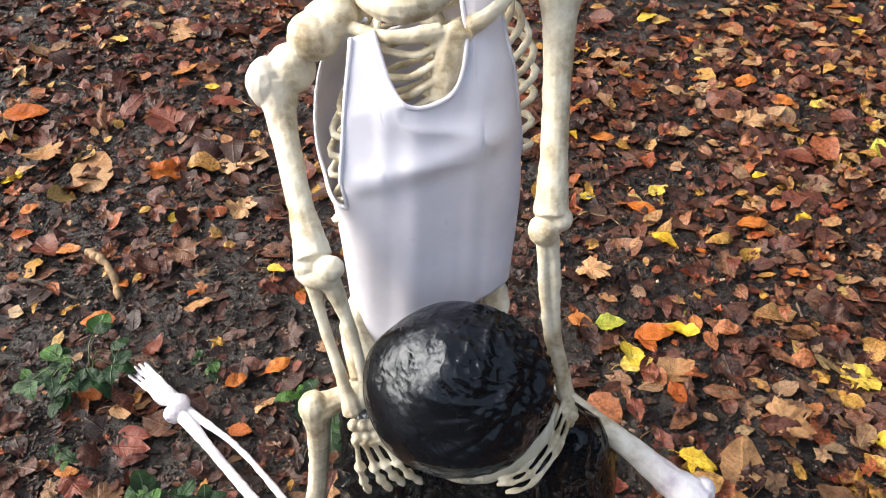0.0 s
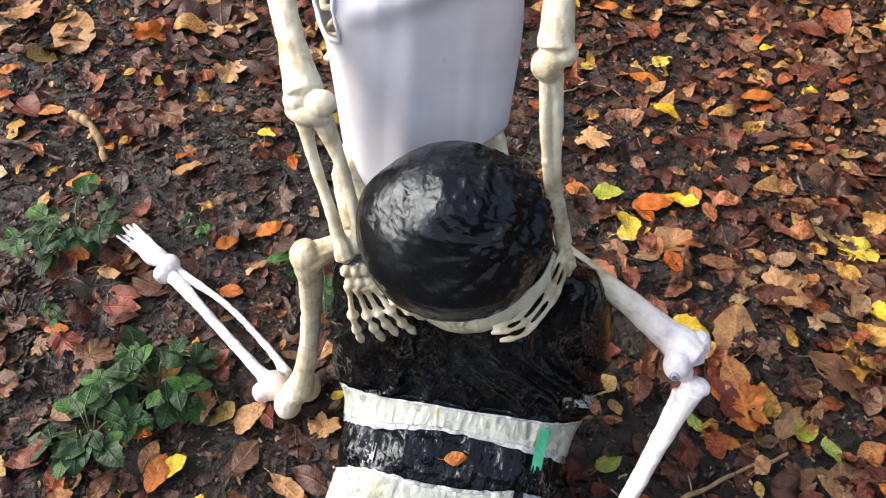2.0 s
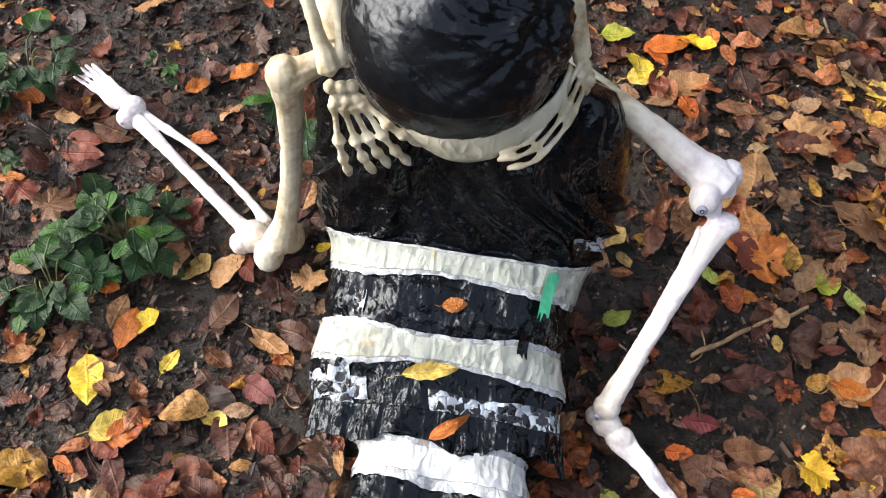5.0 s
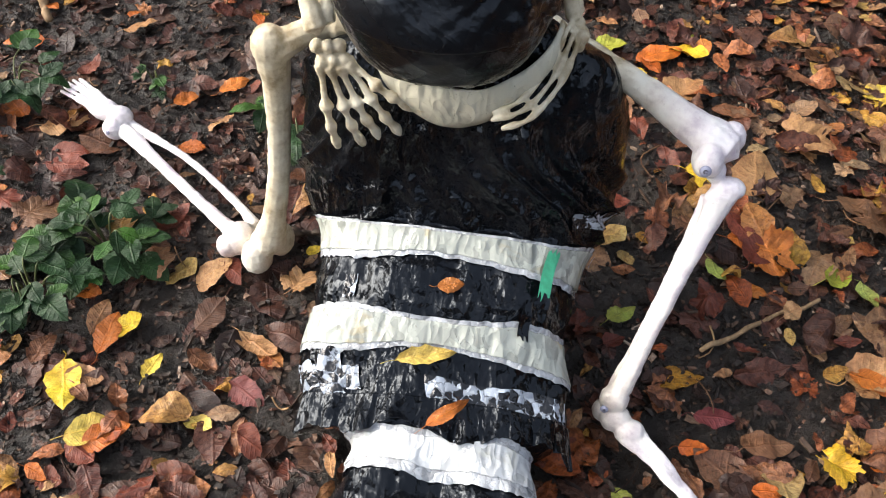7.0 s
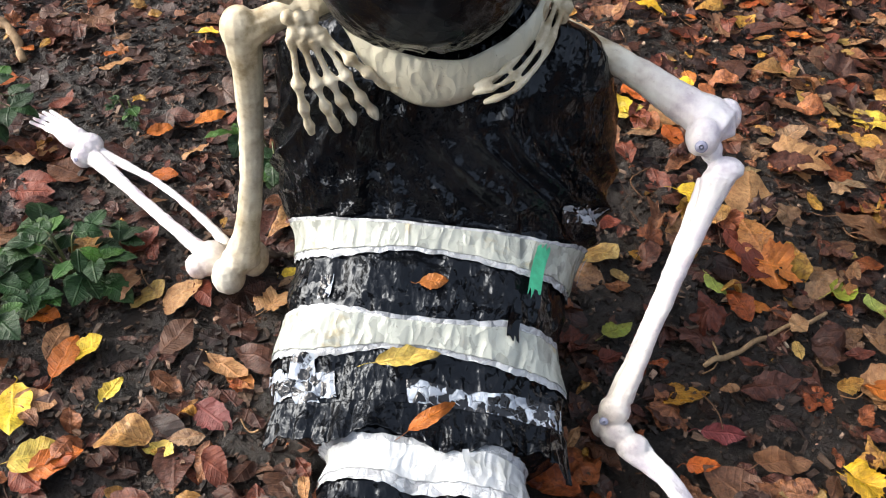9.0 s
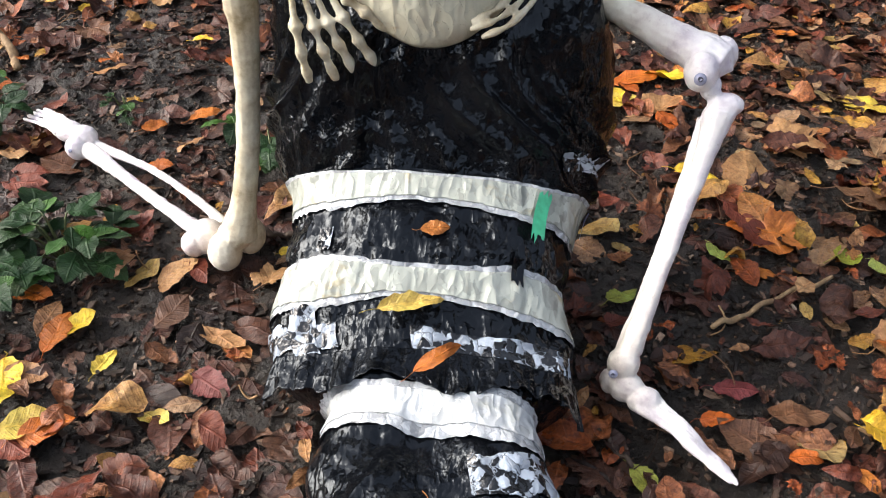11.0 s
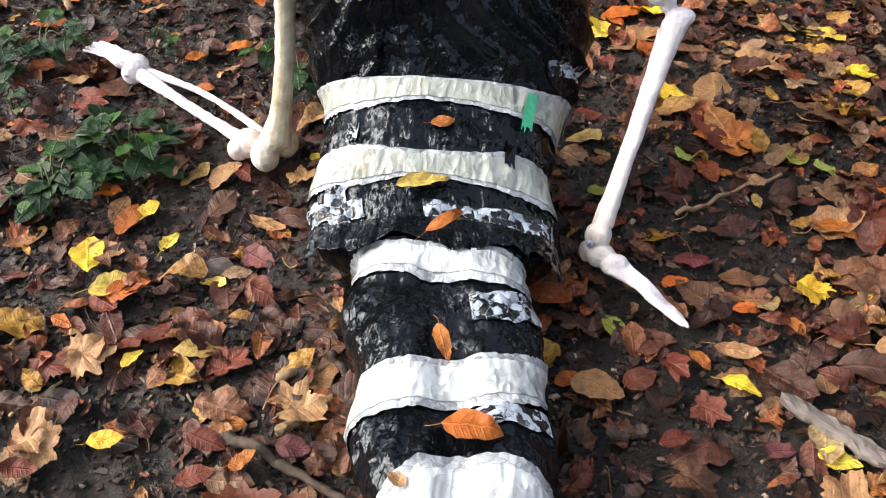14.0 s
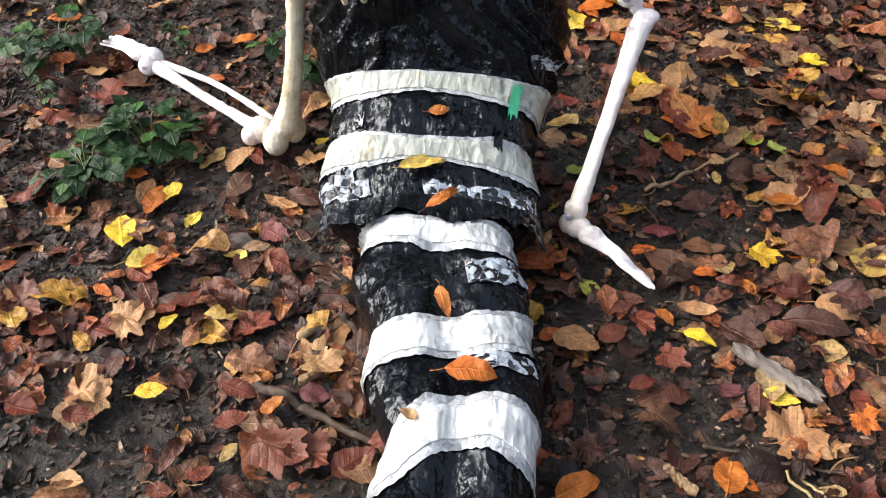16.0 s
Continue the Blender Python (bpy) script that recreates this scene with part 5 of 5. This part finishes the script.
stick([(0.783, 1.364), (0.83, 1.33), (0.884, 1.315)], 0.002, BARK, "thin curved brown stalk", taper=0.8)
stick([(0.495, 0.835), (0.53, 0.842), (0.564, 0.831)], 0.003, BARK, "thin dark wet twig on the soil")
stick([(-0.928, 1.374), (-0.85, 1.36), (-0.764, 1.332)], 0.007, BARK, "dark bark-covered stick among leaves", "branch")
stick([(0.36, 0.62), (0.385, 0.594), (0.422, 0.544)], 0.0045, BARK, "thin dark wet twig on the soil")
stick([(-0.13, 0.87), (-0.08, 0.89), (-0.03, 0.905)], 0.007, BARK, "dark exposed root beside the knee", "root")
stick([(0.004, 0.385), (0.04, 0.415), (0.072, 0.433)], 0.007, PALE_WOOD, "short broken pale brown stick")
stick([(0.06, 0.44), (0.09, 0.40), (0.115, 0.37)], 0.006, BARK, "short dark wet broken stick")
stick([(0.679, 0.225), (0.702, 0.179)], 0.0022, STRAW, "dry straw-coloured stalk on the soil", taper=0.9)
stick([(0.668, 0.222), (0.688, 0.170)], 0.0022, STRAW, "dry straw-coloured stalk on the soil", taper=0.9)
splinter(0.685, 0.372, 0.135, 0.032, -40, GREY_WOOD, "grey weathered split piece of wood", "wood_plank", 0.016)
splinter(0.527, 0.197, 0.052, 0.016, -45, PALE_WOOD, "small orange-brown chip of wood")
splinter(0.045, 0.345, 0.085, 0.016, 48, PALE_WOOD, "reddish brown split chip of wood")
splinter(0.44, 0.355, 0.05, 0.02, 10, BARK, "dark wet chip of bark")

# leaves resting on the bundle
fallen("beech", "Y", 0.166, 0.612, 0.074, 18, 0.163, (18, 0), "resting on the black bag", 0.62)
fallen("beech", "O", 0.185, 0.688, 0.034, 12, 0.208, (26, 0), "resting on the black bag")
fallen("beech", "O", 0.200, 0.548, 0.060, 38, 0.150, (22, -8), "resting on the tape band", 0.5)
fallen("beech", "O", 0.212, 0.370, 0.050, -72, 0.121, (0, 14), "in the groove of the black bag", 0.6)
fallen("beech", "O", 0.253, 0.252, 0.066, -5, 0.124, (4, 0), "resting on the black bag")
fallen("beech", "T", 0.181, 0.187, 0.024, 150, 0.124, (10, 0), "resting on the black bag")

# single leaves on the soil
fallen("beech", "Y", -0.651, 1.644, 0.06, 43)
fallen("beech", "O", -0.691, 1.276, 0.074, -160)
fallen("beech", "O", -0.608, 1.084, 0.068, -41)
fallen("beech", "O", -0.34, 1.168, 0.052, 49)
fallen("beech", "O", -0.269, 1.22, 0.064, 48)
fallen("beech", "T", -0.521, 1.079, 0.093, 19)
fallen("beech", "O", -0.296, 1.054, 0.054, -7)
fallen("beech", "R", -0.484, 0.982, 0.075, 5)
fallen("beech", "O", -0.585, 0.918, 0.047, 20)
fallen("maple", "B", -0.492, 0.876, 0.085, 55)
fallen("beech", "O", -0.36, 0.743, 0.057, -18)
fallen("beech", "Y", -0.275, 0.692, 0.051, 32)
fallen("beech", "O", -0.3, 0.679, 0.07, 83)
fallen("beech", "R", -0.152, 0.807, 0.051, -33)
fallen("beech", "Y", -0.041, 0.871, 0.031, 32)
fallen("maple", "Y", 0.928, 1.365, 0.109, 22)
fallen("maple", "T", 0.758, 1.231, 0.12, -17)
fallen("beech", "T", 0.659, 1.126, 0.121, 85)
fallen("beech", "Y", 0.58, 1.122, 0.076, -15)
fallen("beech", "O", 0.629, 0.894, 0.064, -5)
fallen("beech", "L", 0.577, 0.913, 0.049, -66)
fallen("beech", "L", 0.806, 0.9, 0.052, -75)
fallen("maple", "O", 0.672, 0.954, 0.09, -20)
fallen("beech", "R", 0.626, 1.0, 0.073, -50)
fallen("beech", "Y", 0.458, 1.351, 0.072, -66)
fallen("beech", "O", 0.493, 1.397, 0.06, -60)
fallen("beech", "Y", 0.566, 1.445, 0.078, -19)
fallen("beech", "O", 0.599, 1.47, 0.05, -78)
fallen("beech", "L", 0.57, 1.501, 0.027, 22)
fallen("beech", "B", 0.834, 1.062, 0.115, -15)
fallen("beech", "Y", 0.544, 1.728, 0.077, -27)
fallen("beech", "O", 0.493, 1.844, 0.081, -21)
fallen("beech", "O", 0.629, 1.71, 0.03, 0)
fallen("beech", "Y", 0.537, 1.936, 0.068, 40)
fallen("beech", "O", 0.76, 1.826, 0.087, 20)
fallen("beech", "T", 0.776, 1.903, 0.092, 31)
fallen("beech", "Y", 0.892, 1.876, 0.053, 33)
fallen("beech", "Y", 0.801, 2.022, 0.049, 39)
fallen("beech", "O", 0.848, 1.671, 0.052, -23)
fallen("maple", "B", 0.685, 1.656, 0.1, -23)
fallen("maple", "T", 0.372, 1.584, 0.099, -30)
fallen("beech", "O", 0.351, 1.44, 0.06, -10)
fallen("beech", "Y", 0.353, 1.878, 0.05, 23)
fallen("beech", "L", 0.415, 1.438, 0.068, 14)
fallen("beech", "T", -0.558, 1.868, 0.138, -4)
fallen("maple", "T", -0.502, 1.682, 0.094, -42)
fallen("maple", "B", -0.58, 1.513, 0.104, -17)
fallen("beech", "Y", -0.351, 1.483, 0.052, -11)
fallen("beech", "O", -0.696, 1.402, 0.05, -30)
fallen("beech", "T", -0.491, 1.355, 0.063, 15)
fallen("beech", "O", -0.517, 1.39, 0.028, 38)
fallen("beech", "O", -0.273, 1.412, 0.046, -51)
fallen("maple", "O", -0.735, 1.773, 0.118, 28)
fallen("maple", "T", -1.082, 1.803, 0.141, -4)
fallen("maple", "B", -0.926, 1.743, 0.089, -4)
fallen("beech", "O", -1.018, 1.596, 0.05, 52)
fallen("beech", "Y", -1.146, 2.422, 0.095, 30)
fallen("maple", "T", -0.966, 2.507, 0.154, 30)
fallen("beech", "O", -1.238, 1.987, 0.125, 29)
fallen("beech", "T", -0.933, 1.77, 0.169, 91)
fallen("beech", "Y", -1.126, 1.707, 0.059, 21)
fallen("beech", "Y", -0.763, 2.202, 0.046, 24)
fallen("beech", "R", -0.696, 2.128, 0.097, 27)
fallen("beech", "T", 0.392, 2.577, 0.103, 15)
fallen("beech", "Y", 0.532, 2.832, 0.083, 43)
fallen("beech", "O", 0.66, 2.71, 0.079, -55)
fallen("beech", "Y", 1.236, 2.933, 0.081, -10)
fallen("beech", "T", 0.822, 2.792, 0.084, -17)
fallen("maple", "T", 0.808, 2.27, 0.106, 25)
fallen("beech", "L", 1.138, 2.189, 0.089, -79)
fallen("beech", "O", 0.912, 2.396, 0.075, -12)
fallen("beech", "Y", 0.303, 2.126, 0.056, -50)
fallen("beech", "O", 0.389, 2.13, 0.067, -4)
fallen("beech", "Y", 1.01, 2.386, 0.059, 21)
fallen("beech", "R", 0.918, 2.114, 0.108, -45)
fallen("beech", "O", 0.77, 2.423, 0.052, -11)
fallen("beech", "T", 0.602, 2.372, 0.077, -26)
fallen("beech", "Y", 0.691, 2.605, 0.042, -19)
fallen("beech", "O", 0.817, 2.487, 0.084, 31)
fallen("maple", "R", -0.828, 2.006, 0.153, 157)
fallen("beech", "R", -0.916, 1.476, 0.093, -30)
fallen("beech", "O", -0.987, 1.505, 0.051, 32)
fallen("beech", "O", -0.863, 1.48, 0.071, 17)
fallen("beech", "O", 0.528, 0.613, 0.041, -3)
fallen("beech", "Y", -0.326, 0.586, 0.085, -66)
fallen("beech", "Y", -0.269, 0.526, 0.058, 31)
fallen("beech", "Y", -0.222, 0.638, 0.044, 74)
fallen("beech", "Y", -0.132, 0.562, 0.042, -27)
fallen("beech", "T", -0.088, 0.69, 0.076, -31)
fallen("beech", "P", -0.079, 0.613, 0.063, -31)
fallen("maple", "R", -0.07, 0.41, 0.072, 47)
fallen("beech", "R", -0.108, 0.403, 0.036, 63)
fallen("maple", "T", -0.252, 0.409, 0.08, 20)
fallen("beech", "Y", -0.196, 0.41, 0.037, 68)
fallen("beech", "O", -0.316, 0.466, 0.037, -17)
fallen("beech", "R", -0.265, 0.498, 0.054, -25)
fallen("maple", "T", 0.041, 0.351, 0.084, 25)
fallen("beech", "O", -0.041, 0.323, 0.038, 3)
fallen("beech", "R", -0.062, 0.29, 0.055, -15)
fallen("beech", "P", 0.042, 0.294, 0.045, 0)
fallen("beech", "O", -0.01, 0.264, 0.036, 32)
fallen("beech", "Y", -0.185, 0.286, 0.046, 16)
fallen("maple", "T", -0.249, 0.264, 0.058, -14)
fallen("beech", "B", -0.167, 0.732, 0.065, 61)
fallen("beech", "P", 0.56, 0.664, 0.062, -1)
fallen("maple", "Y", 0.724, 0.615, 0.075, -35)
fallen("beech", "O", 0.617, 0.563, 0.04, -1)
fallen("beech", "O", 0.68, 0.546, 0.04, -47)
fallen("beech", "B", 0.628, 0.634, 0.076, 16)
fallen("beech", "L", 0.438, 0.528, 0.052, -54)
fallen("beech", "T", 0.594, 0.493, 0.062, -13)
fallen("beech", "O", 0.544, 0.478, 0.037, -43)
fallen("maple", "R", 0.508, 0.459, 0.057, -47)
fallen("beech", "T", 0.406, 0.416, 0.072, -16)
fallen("beech", "Y", 0.584, 0.42, 0.052, -26)
fallen("maple", "R", 0.544, 0.392, 0.059, -33)
fallen("beech", "R", 0.496, 0.344, 0.047, 18)
fallen("beech", "P", 0.612, 0.333, 0.044, -3)
fallen("beech", "Y", 0.684, 0.33, 0.051, -17)
fallen("beech", "O", 0.782, 0.743, 0.068, -21)
fallen("maple", "B", 0.745, 0.553, 0.103, 33)
fallen("beech", "O", 0.776, 0.63, 0.049, 8)
fallen("maple", "Y", 0.942, 1.204, 0.07, -24)
fallen("beech", "O", 0.631, 0.98, 0.061, -19)
fallen("beech", "R", 0.109, 0.194, 0.064, 40)
fallen("maple", "R", 0.01, 0.202, 0.109, -19)
fallen("beech", "R", -0.063, 0.246, 0.047, 27)
fallen("maple", "T", -0.268, 0.277, 0.074, 19)
fallen("beech", "R", -0.343, 0.241, 0.053, -11)
fallen("beech", "R", -0.262, 0.234, 0.045, 1)
fallen("beech", "B", -0.107, 0.171, 0.045, 69)
fallen("beech", "R", -0.084, 0.166, 0.037, 33)
fallen("beech", "O", 0.395, 0.172, 0.066, 30)
fallen("beech", "O", 0.59, 0.206, 0.069, 71)
fallen("beech", "O", 0.613, 0.195, 0.03, -33)
fallen("maple", "T", 0.696, 0.275, 0.115, 21)
fallen("maple", "B", 0.506, 0.273, 0.083, -25)
fallen("beech", "T", 0.809, 0.502, 0.085, -7)
fallen("beech", "Y", 0.802, 0.627, 0.071, 58)
fallen("maple", "T", 0.993, 1.006, 0.092, -20)
fallen("maple", "R", 0.056, 0.198, 0.081, -43)
fallen("maple", "O", 0.792, 0.304, 0.053, -40)
fallen("beech", "T", -0.244, 0.14, 0.045, -5)
fallen("beech", "R", -0.124, 0.134, 0.04, -13)
fallen("beech", "Y", 0.468, 1.335, 0.073, 19)
fallen("beech", "O", 0.51, 1.431, 0.093, 24)
fallen("beech", "O", 0.548, 1.268, 0.057, -55)
fallen("beech", "Y", 0.586, 1.095, 0.07, -43)
fallen("beech", "R", 0.424, 1.054, 0.054, 1)
fallen("beech", "L", 0.768, 0.934, 0.067, 33)
fallen("maple", "B", 0.84, 1.032, 0.106, -16)
fallen("maple", "B", 0.838, 0.857, 0.066, -17)
fallen("beech", "L", 0.432, 0.816, 0.055, 39)
fallen("beech", "R", 0.422, 0.77, 0.036, 32)
fallen("beech", "T", 0.684, 0.851, 0.05, 43)
fallen("beech", "R", -0.544, 1.232, 0.064, 79)
fallen("beech", "R", -0.495, 1.008, 0.079, -1)
fallen("beech", "R", -0.277, 0.895, 0.072, 42)
fallen("maple", "R", -0.548, 0.884, 0.073, -32)
fallen("maple", "B", -0.264, 0.798, 0.084, 78)
fallen("beech", "T", -0.18, 0.801, 0.07, 43)
fallen("maple", "T", -0.047, 0.804, 0.072, 58)
fallen("beech", "R", -0.054, 0.542, 0.056, -23)
fallen("beech", "R", -0.185, 0.447, 0.045, 10)
fallen("beech", "T", 0.056, 0.414, 0.066, 45)
fallen("beech", "R", 0.364, 0.586, 0.052, -65)
fallen("beech", "O", 0.37, 0.43, 0.037, 19)
fallen("maple", "B", 0.544, 0.989, 0.084, 49)
fallen("beech", "R", 0.479, 0.486, 0.041, 25)
fallen("beech", "T", 0.546, 1.328, 0.099, 35)
fallen("beech", "R", 0.658, 0.972, 0.1, 52)
fallen("beech", "T", 0.79, 0.76, 0.09, 19)
fallen("beech", "O", 0.892, 0.833, 0.051, -35)
fallen("beech", "R", 0.94, 0.752, 0.049, -62)
fallen("beech", "R", 0.462, 0.436, 0.058, 39)
fallen("beech", "R", 0.796, 0.328, 0.056, -54)
fallen("beech", "O", -0.24, 0.522, 0.064, 33)
fallen("beech", "R", -0.362, 0.388, 0.079, -20)
fallen("maple", "R", -0.417, 0.422, 0.102, -23)
fallen("maple", "R", -0.296, 0.386, 0.075, -31)
